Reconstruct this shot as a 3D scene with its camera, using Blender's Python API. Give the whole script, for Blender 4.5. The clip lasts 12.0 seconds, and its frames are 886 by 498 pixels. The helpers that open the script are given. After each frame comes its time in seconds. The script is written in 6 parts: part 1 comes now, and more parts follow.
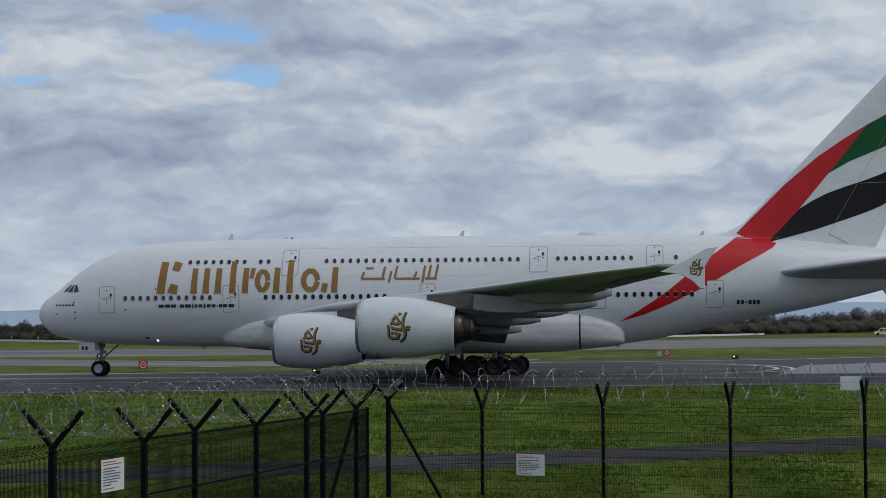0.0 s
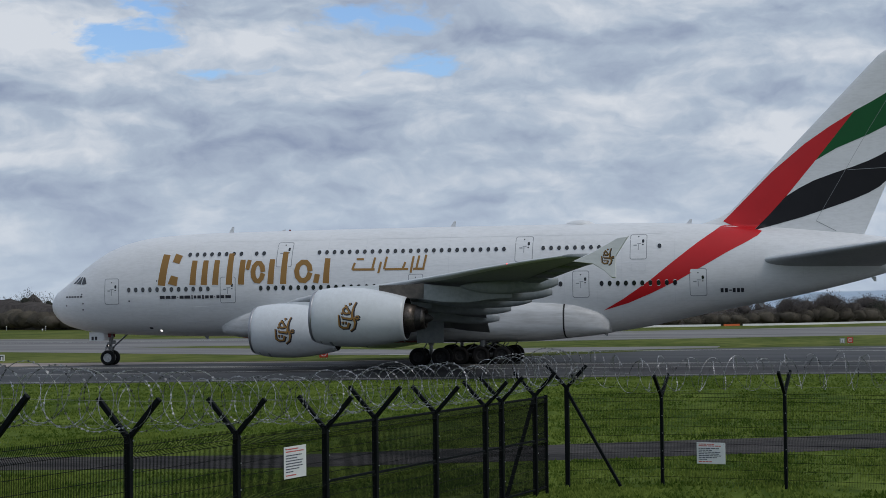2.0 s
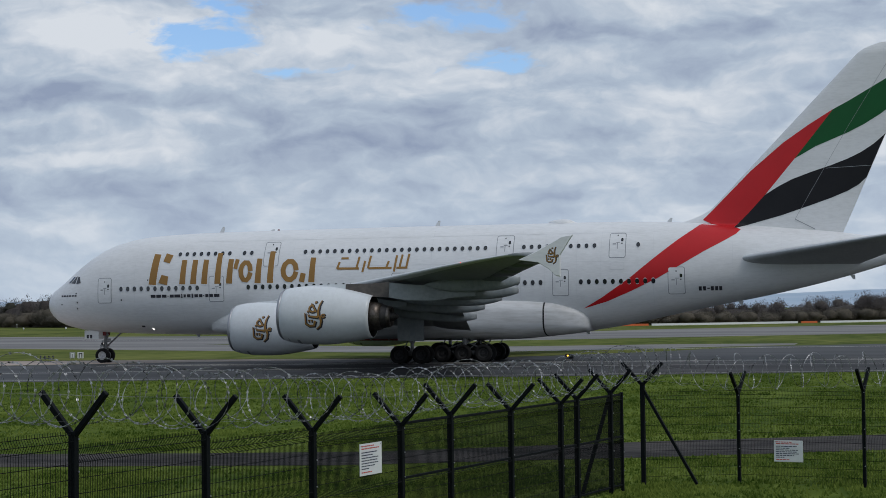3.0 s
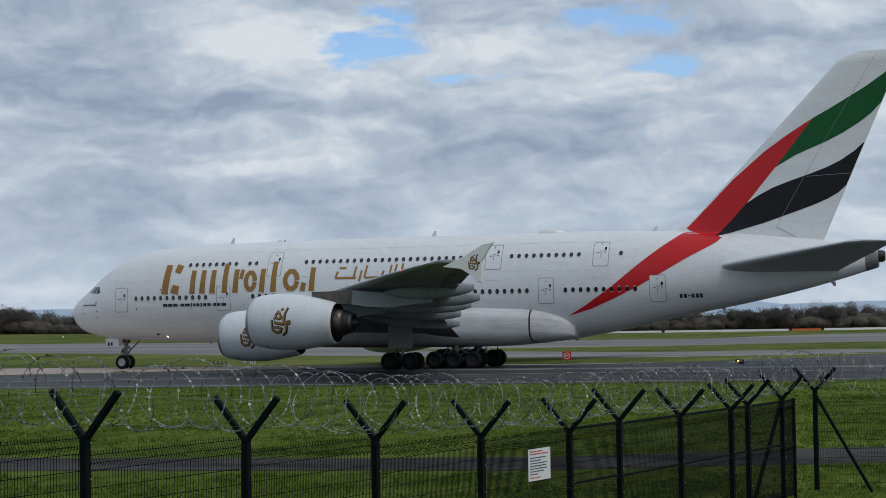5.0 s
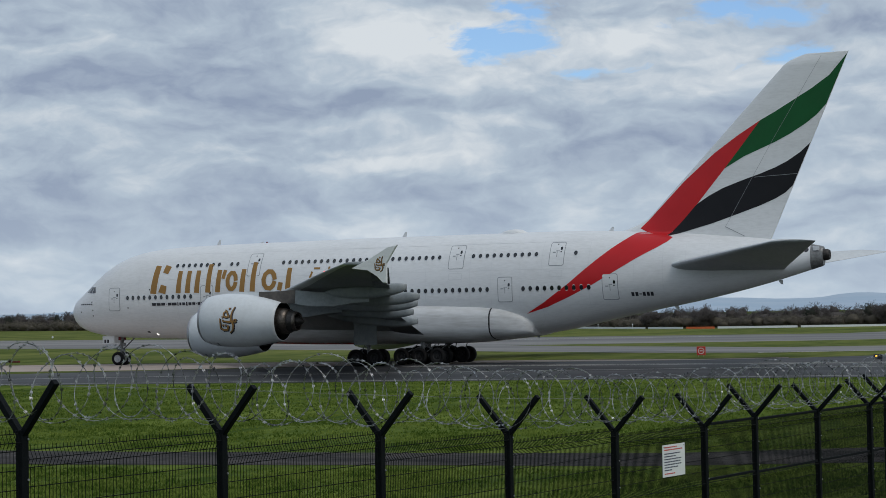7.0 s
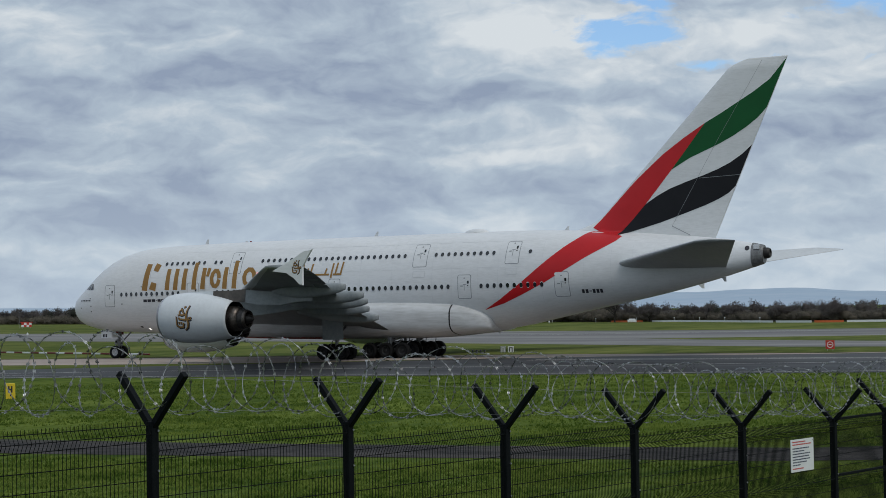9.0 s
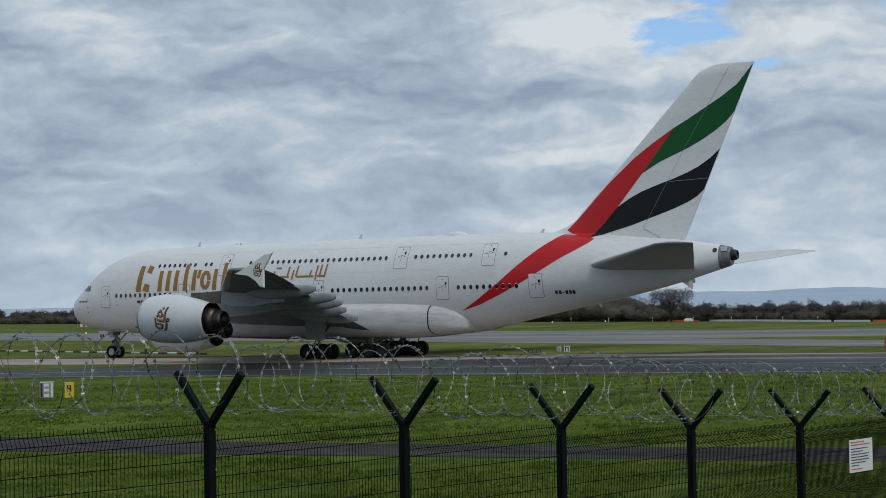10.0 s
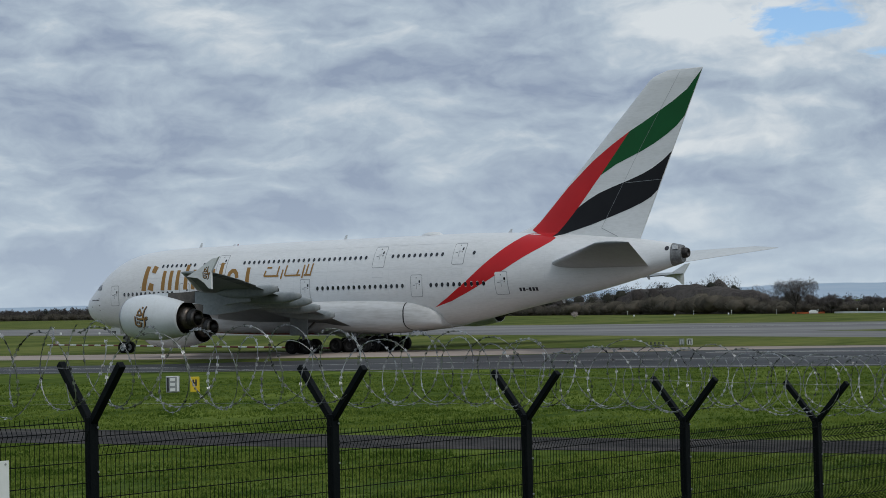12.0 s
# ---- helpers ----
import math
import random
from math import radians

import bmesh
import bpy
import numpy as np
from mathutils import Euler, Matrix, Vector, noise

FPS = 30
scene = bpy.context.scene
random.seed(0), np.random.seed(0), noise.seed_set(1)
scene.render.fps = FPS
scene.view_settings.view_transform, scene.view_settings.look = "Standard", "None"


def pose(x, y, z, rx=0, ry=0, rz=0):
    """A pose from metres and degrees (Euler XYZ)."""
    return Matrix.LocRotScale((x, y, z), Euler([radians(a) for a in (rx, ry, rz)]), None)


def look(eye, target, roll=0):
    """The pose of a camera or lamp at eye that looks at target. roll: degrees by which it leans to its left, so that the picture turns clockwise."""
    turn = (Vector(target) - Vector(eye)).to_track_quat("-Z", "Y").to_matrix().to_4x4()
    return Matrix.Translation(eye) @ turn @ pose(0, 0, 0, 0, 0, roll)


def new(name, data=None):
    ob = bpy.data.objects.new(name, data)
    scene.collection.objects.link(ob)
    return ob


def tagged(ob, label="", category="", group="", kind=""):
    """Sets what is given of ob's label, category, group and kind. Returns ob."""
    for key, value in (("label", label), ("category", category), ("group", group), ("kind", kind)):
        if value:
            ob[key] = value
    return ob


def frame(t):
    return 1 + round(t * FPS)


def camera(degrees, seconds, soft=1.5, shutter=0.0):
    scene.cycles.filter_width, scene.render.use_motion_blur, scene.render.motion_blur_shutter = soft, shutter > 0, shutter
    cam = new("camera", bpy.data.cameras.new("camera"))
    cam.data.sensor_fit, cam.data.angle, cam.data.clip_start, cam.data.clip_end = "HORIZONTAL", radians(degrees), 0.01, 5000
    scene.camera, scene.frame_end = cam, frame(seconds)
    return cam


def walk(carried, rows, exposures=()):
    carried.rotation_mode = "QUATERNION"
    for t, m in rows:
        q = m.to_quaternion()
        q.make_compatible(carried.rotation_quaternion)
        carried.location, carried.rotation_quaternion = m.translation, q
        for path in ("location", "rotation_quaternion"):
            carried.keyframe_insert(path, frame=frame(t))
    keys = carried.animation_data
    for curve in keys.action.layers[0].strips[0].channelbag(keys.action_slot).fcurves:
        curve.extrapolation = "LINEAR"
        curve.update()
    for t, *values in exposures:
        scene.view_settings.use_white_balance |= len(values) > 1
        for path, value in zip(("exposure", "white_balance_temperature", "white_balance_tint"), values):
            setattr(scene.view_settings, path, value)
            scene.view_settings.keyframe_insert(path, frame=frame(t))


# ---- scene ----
EYE = 4.2
cam = camera(28.05, 12.0, soft=0.5)
TURNS = [  # seconds, yaw, pitch, roll of a standing, panning camera
    (0.0, 5.750, 2.335, 0.362), (0.5, 7.215, 2.262, 0.455), (1.0, 8.741, 2.194, 0.541), (1.5, 10.218, 2.091, 0.597),
    (2.0, 11.481, 1.993, 0.637), (2.5, 12.642, 1.936, 0.667), (4.5, 17.992, 2.102, 0.844), (5.0, 19.309, 2.181, 0.886),
    (5.5, 20.603, 2.293, 0.903), (6.0, 21.621, 2.209, 0.897), (6.5, 22.565, 2.134, 0.977), (7.0, 23.587, 2.099, 1.022),
    (9.0, 27.616, 1.954, 1.013), (9.5, 28.505, 1.952, 0.991), (10.0, 29.419, 1.968, 1.031), (10.5, 30.432, 1.979, 1.087),
    (11.0, 31.433, 1.942, 1.123), (11.5, 32.436, 1.902, 1.225), (12.0, 33.331, 1.841, 1.346),
]
walk(cam, [(t, pose(0, 0, EYE, 90 + pitch, roll, yaw)) for t, yaw, pitch, roll in TURNS], exposures=[(0.0, -0.20, 6390, 13), (1.5, -0.12, 6400, 13), (3.5, -0.02, 6440, 12), (7.0, -0.02, 6500, 10), (12.0, -0.04, 6520, 9)])

TRACK_Y = 138.84  # the line along which the airliner taxies, towards -x
TAXI = [
    (0.0, -46.60), (0.5, -50.31), (1.0, -54.03), (1.5, -57.73), (2.0, -61.43), (2.5, -65.14), (4.5, -79.86), (5.0, -83.48),
    (5.5, -87.14), (6.0, -90.88), (6.5, -94.54), (7.0, -98.24), (9.0, -113.42), (9.5, -117.23), (10.0, -121.06), (10.5, -124.93),
    (11.0, -128.80), (11.5, -132.68), (12.0, -136.59),
]

FLEX = [  # seconds, rise of the port wing tip in metres as the wing rocks
    (0.0, -0.03), (2.5, 0.0), (4.5, 0.17), (5.25, 0.27), (6.0, 0.35), (6.5, 0.31), (7.0, 0.23), (8.0, 0.1), (9.0, 0.03), (10.0, 0.02), (11.0, -0.06), (12.0, -0.1),
]

# ---- sky and sun ----
SUN_EL, SUN_AZ = 56.0, 118.0  # degrees; azimuth clockwise from +y


def build_world():
    world = bpy.data.worlds.new("sky")
    scene.world = world
    world.use_nodes = True
    nt = world.node_tree
    nt.nodes.clear()
    N = lambda kind, **kw: make_node(nt, kind, **kw)
    L = nt.links.new
    sky = N("ShaderNodeTexSky", sky_type="NISHITA", sun_disc=False, sun_elevation=radians(SUN_EL), sun_rotation=radians(SUN_AZ))
    coord = N("ShaderNodeTexCoord")
    sep = N("ShaderNodeSeparateXYZ")
    L(coord.outputs["Generated"], sep.inputs[0])

    def calc(op, a, b=None, c=None, clamp=False):
        n = N("ShaderNodeMath", operation=op, use_clamp=clamp)
        for k, v in enumerate((a, b, c)):
            if v is None:
                continue
            if isinstance(v, (int, float)):
                n.inputs[k].default_value = v
            else:
                L(v, n.inputs[k])
        return n.outputs[0]

    # bearing to the left of +y and height over the horizon, both in degrees
    az = calc("MULTIPLY", calc("ARCTAN2", calc("MULTIPLY", sep.outputs[0], -1.0), sep.outputs[1]), 180 / math.pi)
    el = calc("MULTIPLY", calc("ARCSINE", sep.outputs[2]), 180 / math.pi)
    dome_at = N("ShaderNodeCombineXYZ")
    L(az, dome_at.inputs[0])
    L(el, dome_at.inputs[1])

    def vec(op, a, b):
        n = N("ShaderNodeVectorMath", operation=op)
        for k, v in enumerate((a, b)):
            if isinstance(v, tuple):
                n.inputs[k].default_value = v
            else:
                L(v, n.inputs[k])
        return n

    def fbm(at, size, detail, rough, shift, colour=False):
        """Cloud noise with lumps of the given width and height in degrees."""
        m = N("ShaderNodeMapping")
        m.inputs["Location"].default_value = shift
        m.inputs["Scale"].default_value = (1 / size[0], 1 / size[1], 1)
        L(at, m.inputs[0])
        n = N("ShaderNodeTexNoise")
        n.inputs["Scale"].default_value, n.inputs["Detail"].default_value, n.inputs["Roughness"].default_value = 1.0, detail, rough
        L(m.outputs[0], n.inputs["Vector"])
        return n.outputs["Color" if colour else "Fac"]

    # torn edges: the deck is pushed about by a coarser field before it is shaded
    push = vec("MULTIPLY", vec("SUBTRACT", fbm(dome_at.outputs[0], (5.5, 2.6), 4.0, 0.55, (4.2, 9.1, 2.0), True), (0.5, 0.5, 0.5)).outputs[0], (3.4, 1.9, 0.0)).outputs[0]
    at = vec("ADD", dome_at.outputs[0], push).outputs[0]
    higher = vec("ADD", at, (-0.10, 0.26, 0.0)).outputs[0]
    broad = fbm(at, (9.5, 1.8), 3.0, 0.5, (3.1, 1.7, 0.0))
    billow = fbm(at, (3.7, 1.9), 11.0, 0.57, (0.4, 5.2, 0.0))
    lump = fbm(at, (3.7, 1.9), 7.0, 0.52, (0.4, 5.2, 0.0))
    above = fbm(higher, (3.7, 1.9), 7.0, 0.52, (0.4, 5.2, 0.0))
    shade = calc("ADD", calc("MULTIPLY", broad, 0.48), calc("MULTIPLY", billow, 0.52))
    # tops of the billows catch the light, their bases are grey
    shade = calc("ADD", shade, calc("MULTIPLY", calc("SUBTRACT", lump, above), 0.22))

    def bank(b, h, wide, tall, amount):
        """A rounded rise or fall about one direction."""
        m = N("ShaderNodeMapping", vector_type="TEXTURE")
        m.inputs["Location"].default_value = (b, h, 0)
        m.inputs["Scale"].default_value = (wide, tall, 1)
        L(at, m.inputs[0])
        d = N("ShaderNodeVectorMath", operation="DOT_PRODUCT")
        L(m.outputs[0], d.inputs[0])
        L(m.outputs[0], d.inputs[1])
        return calc("MULTIPLY", calc("EXPONENT", calc("MULTIPLY", d.outputs["Value"], -1.0)), amount)

    # the grey bases and the bright crests of the larger banks of cloud
    for b, h, wide, tall, amount in (
            (18.4, 6.45, 3.6, 0.6, -0.10), (15.8, 4.9, 4.2, 0.5, -0.08), (9.0, 7.4, 3.0, 0.45, -0.07), (2.0, 4.2, 7.0, 0.7, -0.06), (-2.7, 9.2, 4.0, 0.8, -0.06),
            (25.4, 6.5, 3.6, 0.45, -0.06), (31.0, 8.2, 3.2, 0.7, -0.07), (36.4, 7.7, 2.2, 0.5, -0.07), (43.0, 8.4, 3.0, 0.9, -0.05), (35.3, 4.1, 1.4, 0.45, -0.07),
            (16.5, 8.3, 5.5, 0.9, 0.09), (-2.2, 6.3, 5.0, 0.9, 0.06), (13.6, 6.1, 4.0, 0.4, 0.06), (25.8, 8.7, 3.0, 0.9, 0.08), (23.4, 5.0, 3.2, 0.35, 0.07), (22.0, 3.1, 5.0, 0.5, 0.06), (33.4, 9.4, 3.0, 0.6, 0.06), (40.0, 6.4, 3.6, 0.5, 0.05)):
        shade = calc("ADD", shade, bank(b, h, wide, tall, amount))
    # thicker and greyer towards the left of the field
    shade = calc("ADD", shade, calc("MULTIPLY_ADD", sep.outputs[0], 0.09, 0.024))
    ramp = N("ShaderNodeValToRGB")
    cr = ramp.color_ramp
    cr.elements[0].position, cr.elements[0].color = 0.36, (0.28, 0.345, 0.465, 1)
    cr.elements[1].position, cr.elements[1].color = 0.63, (0.68, 0.73, 0.772, 1)
    e = cr.elements.new(0.5)
    e.color = (0.435, 0.52, 0.615, 1)
    L(shade, ramp.inputs[0])
    # gaps where the blue shows through: torn holes round a few directions
    holes = None
    for b, h, wide, tall in ((21.9, 8.65, 2.3, 0.85), (21.0, 9.8, 1.2, 0.7), (13.4, 9.35, 2.1, 0.55), (12.4, 8.0, 1.3, 0.45), (18.2, 7.75, 1.6, 0.22), (60.0, 25.0, 8.0, 4.0), (-60.0, 30.0, 9.0, 4.0), (150.0, 35.0, 12.0, 6.0), (-130.0, 28.0, 9.0, 5.0)):
        one = bank(b, h, wide, tall, 1.0)
        holes = one if holes is None else calc("MAXIMUM", holes, one)
    gap = calc("ADD", calc("MULTIPLY", holes, 0.45), fbm(at, (1.5, 0.6), 9.0, 0.6, (7.7, 2.4, 0.0)))
    mask = N("ShaderNodeMapRange", clamp=True)
    mask.inputs["From Min"].default_value = 0.70
    mask.inputs["From Max"].default_value = 0.90
    L(gap, mask.inputs["Value"])
    lit = N("ShaderNodeMix", data_type="RGBA", blend_type="MULTIPLY")
    lit.inputs[0].default_value = 1.0
    L(sky.outputs[0], lit.inputs[6])
    lit.inputs[7].default_value = (0.105, 0.125, 0.15, 1)
    mix = N("ShaderNodeMix", data_type="RGBA")
    L(mask.outputs[0], mix.inputs[0])
    L(ramp.outputs[0], mix.inputs[6])
    L(lit.outputs[2], mix.inputs[7])
    # pale band of distance just above the horizon
    low = N("ShaderNodeMapRange", clamp=True)
    low.inputs["From Min"].default_value = 0.0
    low.inputs["From Max"].default_value = 0.09
    low.inputs["To Min"].default_value = 0.5
    low.inputs["To Max"].default_value = 0.0
    L(sep.outputs[2], low.inputs["Value"])
    pale = N("ShaderNodeMix", data_type="RGBA")
    L(low.outputs[0], pale.inputs[0])
    L(mix.outputs[2], pale.inputs[6])
    pale.inputs[7].default_value = (0.54, 0.64, 0.74, 1)
    bg = N("ShaderNodeBackground")
    L(pale.outputs[2], bg.inputs[0])
    bg.inputs[1].default_value = 1.0
    out = N("ShaderNodeOutputWorld")
    L(bg.outputs[0], out.inputs[0])


def make_node(nt, kind, **kw):
    n = nt.nodes.new(kind)
    for k, v in kw.items():
        setattr(n, k, v)
    return n


build_world()
sun = new("sun", bpy.data.lights.new("sun", "SUN"))
sun.data.energy, sun.data.angle, sun.data.color = 1.0, radians(12), (1.0, 0.95, 0.88)
a, e = radians(SUN_AZ), radians(SUN_EL)
sun.matrix_world = look((0, 0, 60), Vector((0, 0, 60)) - Vector((math.sin(a) * math.cos(e), math.cos(a) * math.cos(e), math.sin(e))))

# ---- materials ----
def material(name, colour, rough=0.5, metal=0.0, second=None, scale=2.0, amount=0.5, fine=None, bump=0.0, bump_scale=20.0, emit=0.0, coat=0.0, stretch=(1, 1, 1), per_piece=0.0, spec=0.5, thin=False, per_blade=0.0):
    """A surface with a second tone in broad patches (scale), a finer grain (fine) and relief; sizes are per metre."""
    m = bpy.data.materials.new(name)
    m.use_nodes = True
    nt = m.node_tree
    b = nt.nodes["Principled BSDF"]
    L = nt.links.new
    b.inputs["Roughness"].default_value, b.inputs["Metallic"].default_value = rough, metal
    b.inputs["Base Color"].default_value = (*colour, 1)
    b.inputs["Coat Weight"].default_value = coat
    b.inputs["Specular IOR Level"].default_value = spec
    if emit:
        b.inputs["Emission Color"].default_value = (*colour, 1)
        b.inputs["Emission Strength"].default_value = emit
    coord = make_node(nt, "ShaderNodeTexCoord")
    mp = make_node(nt, "ShaderNodeMapping")
    mp.inputs["Scale"].default_value = stretch
    L(coord.outputs["Object"], mp.inputs[0])

    def grain(sc, detail, rg=0.6):
        n = make_node(nt, "ShaderNodeTexNoise")
        n.inputs["Scale"].default_value, n.inputs["Detail"].default_value, n.inputs["Roughness"].default_value = sc, detail, rg
        L(mp.outputs[0], n.inputs["Vector"])
        return n.outputs[0]

    if second is not None:
        r = make_node(nt, "ShaderNodeMapRange", clamp=True)
        r.inputs["From Min"].default_value, r.inputs["From Max"].default_value = 0.35, 0.65
        r.inputs["To Max"].default_value = amount
        L(grain(scale, 5.0), r.inputs["Value"])
        fac = r.outputs[0]
        if fine:
            r2 = make_node(nt, "ShaderNodeMapRange", clamp=True)
            r2.inputs["From Min"].default_value, r2.inputs["From Max"].default_value = 0.3, 0.7
            r2.inputs["To Min"].default_value, r2.inputs["To Max"].default_value = -0.4, 0.4
            L(grain(fine, 3.0), r2.inputs["Value"])
            ad = make_node(nt, "ShaderNodeMath", operation="ADD", use_clamp=True)
            L(fac, ad.inputs[0])
            L(r2.outputs[0], ad.inputs[1])
            fac = ad.outputs[0]
        if per_piece:
            info = make_node(nt, "ShaderNodeObjectInfo")
            ma = make_node(nt, "ShaderNodeMath", operation="MULTIPLY_ADD", use_clamp=True)
            L(info.outputs["Random"], ma.inputs[0])
            ma.inputs[1].default_value = per_piece
            L(fac, ma.inputs[2])
            fac = ma.outputs[0]
        if per_blade:
            geo = make_node(nt, "ShaderNodeNewGeometry")
            ma = make_node(nt, "ShaderNodeMath", operation="MULTIPLY_ADD", use_clamp=True)
            L(geo.outputs["Random Per Island"], ma.inputs[0])
            ma.inputs[1].default_value = per_blade
            sh = make_node(nt, "ShaderNodeMath", operation="SUBTRACT")
            L(fac, sh.inputs[0])
            sh.inputs[1].default_value = per_blade / 2
            L(sh.outputs[0], ma.inputs[2])
            fac = ma.outputs[0]
        mx = make_node(nt, "ShaderNodeMix", data_type="RGBA")
        L(fac, mx.inputs[0])
        mx.inputs[6].default_value, mx.inputs[7].default_value = (*colour, 1), (*second, 1)
        L(mx.outputs[2], b.inputs["Base Color"])
    if bump:
        bp = make_node(nt, "ShaderNodeBump")
        bp.inputs["Strength"].default_value, bp.inputs["Distance"].default_value = bump, 0.05
        L(grain(bump_scale, 4.0), bp.inputs["Height"])
        L(bp.outputs[0], b.inputs["Normal"])
    if thin:  # slivers that let half of the light through
        tr = make_node(nt, "ShaderNodeBsdfTranslucent")
        both = make_node(nt, "ShaderNodeMixShader")
        if second is not None:
            L(mx.outputs[2], tr.inputs[0])
        L(b.outputs[0], both.inputs[1])
        L(tr.outputs[0], both.inputs[2])
        L(both.outputs[0], nt.nodes["Material Output"].inputs[0])
    return m


WHITE = material("white_paint", (0.70, 0.715, 0.73), 0.34, second=(0.60, 0.615, 0.625), scale=0.45, amount=0.5, fine=4.5, coat=0.12, stretch=(0.4, 1, 1.6), spec=0.42)
WING_GREY = material("wing_grey_paint", (0.265, 0.29, 0.30), 0.45, second=(0.195, 0.215, 0.225), scale=0.6, amount=0.8, fine=4.0, stretch=(1, 0.3, 1), spec=0.35)
FLAP_GREY = material("flap_grey_paint", (0.17, 0.19, 0.20), 0.5, second=(0.11, 0.125, 0.135), scale=0.9, amount=0.8, fine=5.0, spec=0.3)
PYLON_GREY = material("pylon_grey_paint", (0.115, 0.102, 0.092), 0.55, second=(0.07, 0.064, 0.06), scale=0.9, amount=0.9, fine=4.0, spec=0.25)
NACELLE = material("nacelle_paint", (0.62, 0.655, 0.68), 0.34, second=(0.56, 0.59, 0.61), scale=0.7, amount=0.7, fine=4.0, coat=0.12, spec=0.4)
SILVER = material("polished_lip", (0.40, 0.41, 0.43), 0.42, 0.8, second=(0.3, 0.3, 0.32), scale=2.0, amount=0.5)
DARK_METAL = material("burnt_metal", (0.13, 0.12, 0.115), 0.42, 0.9, second=(0.06, 0.055, 0.05), scale=2.0, amount=0.9, fine=9.0)
BLACK_VOID = material("duct_black", (0.012, 0.012, 0.013), 0.7)
GLASS_DARK = material("dark_glass", (0.012, 0.015, 0.02), 0.08, coat=0.5)
FRAME_GREY = material("window_frame", (0.58, 0.60, 0.62), 0.4)
SEAM = material("seam_grey", (0.25, 0.27, 0.29), 0.6)
GOLD = material("gold_paint", (0.30, 0.165, 0.045), 0.45, second=(0.25, 0.135, 0.036), scale=1.0, amount=0.6, spec=0.3)
INK = material("dark_ink", (0.02, 0.02, 0.03), 0.5)
RED = material("red_paint", (0.52, 0.012, 0.016), 0.4, second=(0.45, 0.010, 0.014), scale=0.5, amount=0.7, coat=0.04, spec=0.3)
GREEN = material("green_paint", (0.003, 0.088, 0.022), 0.42, second=(0.003, 0.072, 0.018), scale=0.5, amount=0.7, coat=0.03, spec=0.25)
BLACK = material("black_paint", (0.006, 0.006, 0.009), 0.42, second=(0.010, 0.010, 0.013), scale=0.5, amount=0.7, coat=0.03, spec=0.25)
RUBBER = material("tyre_rubber", (0.010, 0.010, 0.011), 0.85, second=(0.018, 0.018, 0.018), scale=3.0, amount=0.7, bump=0.2, bump_scale=30, spec=0.15)
# near-black tone puts the shade under the aircraft into the main wheel rims
HUB = material("wheel_hub_metal", (0.040, 0.041, 0.043), 0.7, 0.0, second=(0.02, 0.02, 0.02), scale=9.0, amount=0.8, spec=0.1)
STRUT = material("gear_strut_metal", (0.22, 0.225, 0.23), 0.45, 0.4, second=(0.12, 0.12, 0.12), scale=6.0, amount=0.8)
POST = material("post_coating", (0.0035, 0.005, 0.0065), 0.55, second=(0.007, 0.009, 0.010), scale=4.0, amount=0.6, fine=40.0, bump=0.15, bump_scale=60, spec=0.07)
MESHWIRE = material("mesh_wire_coating", (0.004, 0.005, 0.006), 0.6, second=(0.008, 0.010, 0.009), scale=8.0, amount=0.5, spec=0.08)
RAZOR = material("galvanised_razor_tape", (0.48, 0.49, 0.50), 0.45, 0.6, second=(0.02, 0.02, 0.022), scale=3.0, amount=1.0, fine=18.0)
ZINC = material("galvanised_steel", (0.42, 0.44, 0.45), 0.45, 0.8, second=(0.3, 0.31, 0.32), scale=8.0, amount=0.8)
GRASS = material("grass", (0.039, 0.068, 0.010), 0.95, second=(0.122, 0.162, 0.030), scale=0.22, amount=0.85, fine=1.3, bump=0.8, bump_scale=5.0, stretch=(1, 0.3, 1), spec=0.02)
BLADE = material("grass_blades", (0.050, 0.090, 0.013), 0.9, second=(0.176, 0.230, 0.047), scale=0.3, amount=0.95, fine=1.6, spec=0.03, thin=True, per_blade=0.9)
DRY_GRASS = material("dry_rough_grass", (0.055, 0.080, 0.016), 0.95, second=(0.145, 0.160, 0.046), scale=0.09, amount=0.9, fine=0.6, bump=0.6, bump_scale=3.0, stretch=(0.7, 0.25, 1), spec=0.02)
SOIL = material("bare_soil", (0.040, 0.034, 0.022), 0.95, second=(0.085, 0.078, 0.038), scale=0.4, amount=0.9, fine=2.0, spec=0.02)
# tailplane grey made paler, to put sky light into the colour
TAIL_SKYLIT = material("tailplane_skylit_grey", (0.56, 0.585, 0.60), 0.4, second=(0.48, 0.50, 0.51), scale=0.6, amount=0.8, fine=4.0, stretch=(1, 0.3, 1), spec=0.4)
NOZZLE = material("heat_tinted_metal", (0.15, 0.130, 0.115), 0.42, 0.85, second=(0.07, 0.06, 0.053), scale=2.5, amount=0.9, fine=9.0)
SLAT_GREY = material("pale_leading_edge_paint", (0.56, 0.58, 0.59), 0.4, second=(0.48, 0.50, 0.51), scale=0.7, amount=0.8, fine=4.0, spec=0.4)
WET = material("wet_asphalt", (0.026, 0.026, 0.030), 0.38, second=(0.05, 0.05, 0.055), scale=0.3, amount=0.9, fine=1.5, stretch=(0.15, 1, 1), spec=0.5)
BLOSSOM = material("pale_blossom", (0.62, 0.55, 0.54), 0.8, second=(0.45, 0.38, 0.36), scale=2.0, amount=0.8, spec=0.1, thin=True)
ASPHALT = material("taxiway_asphalt", (0.019, 0.0195, 0.022), 0.6, second=(0.054, 0.054, 0.057), scale=0.16, amount=0.95, fine=1.2, stretch=(0.10, 1, 1), spec=0.12)
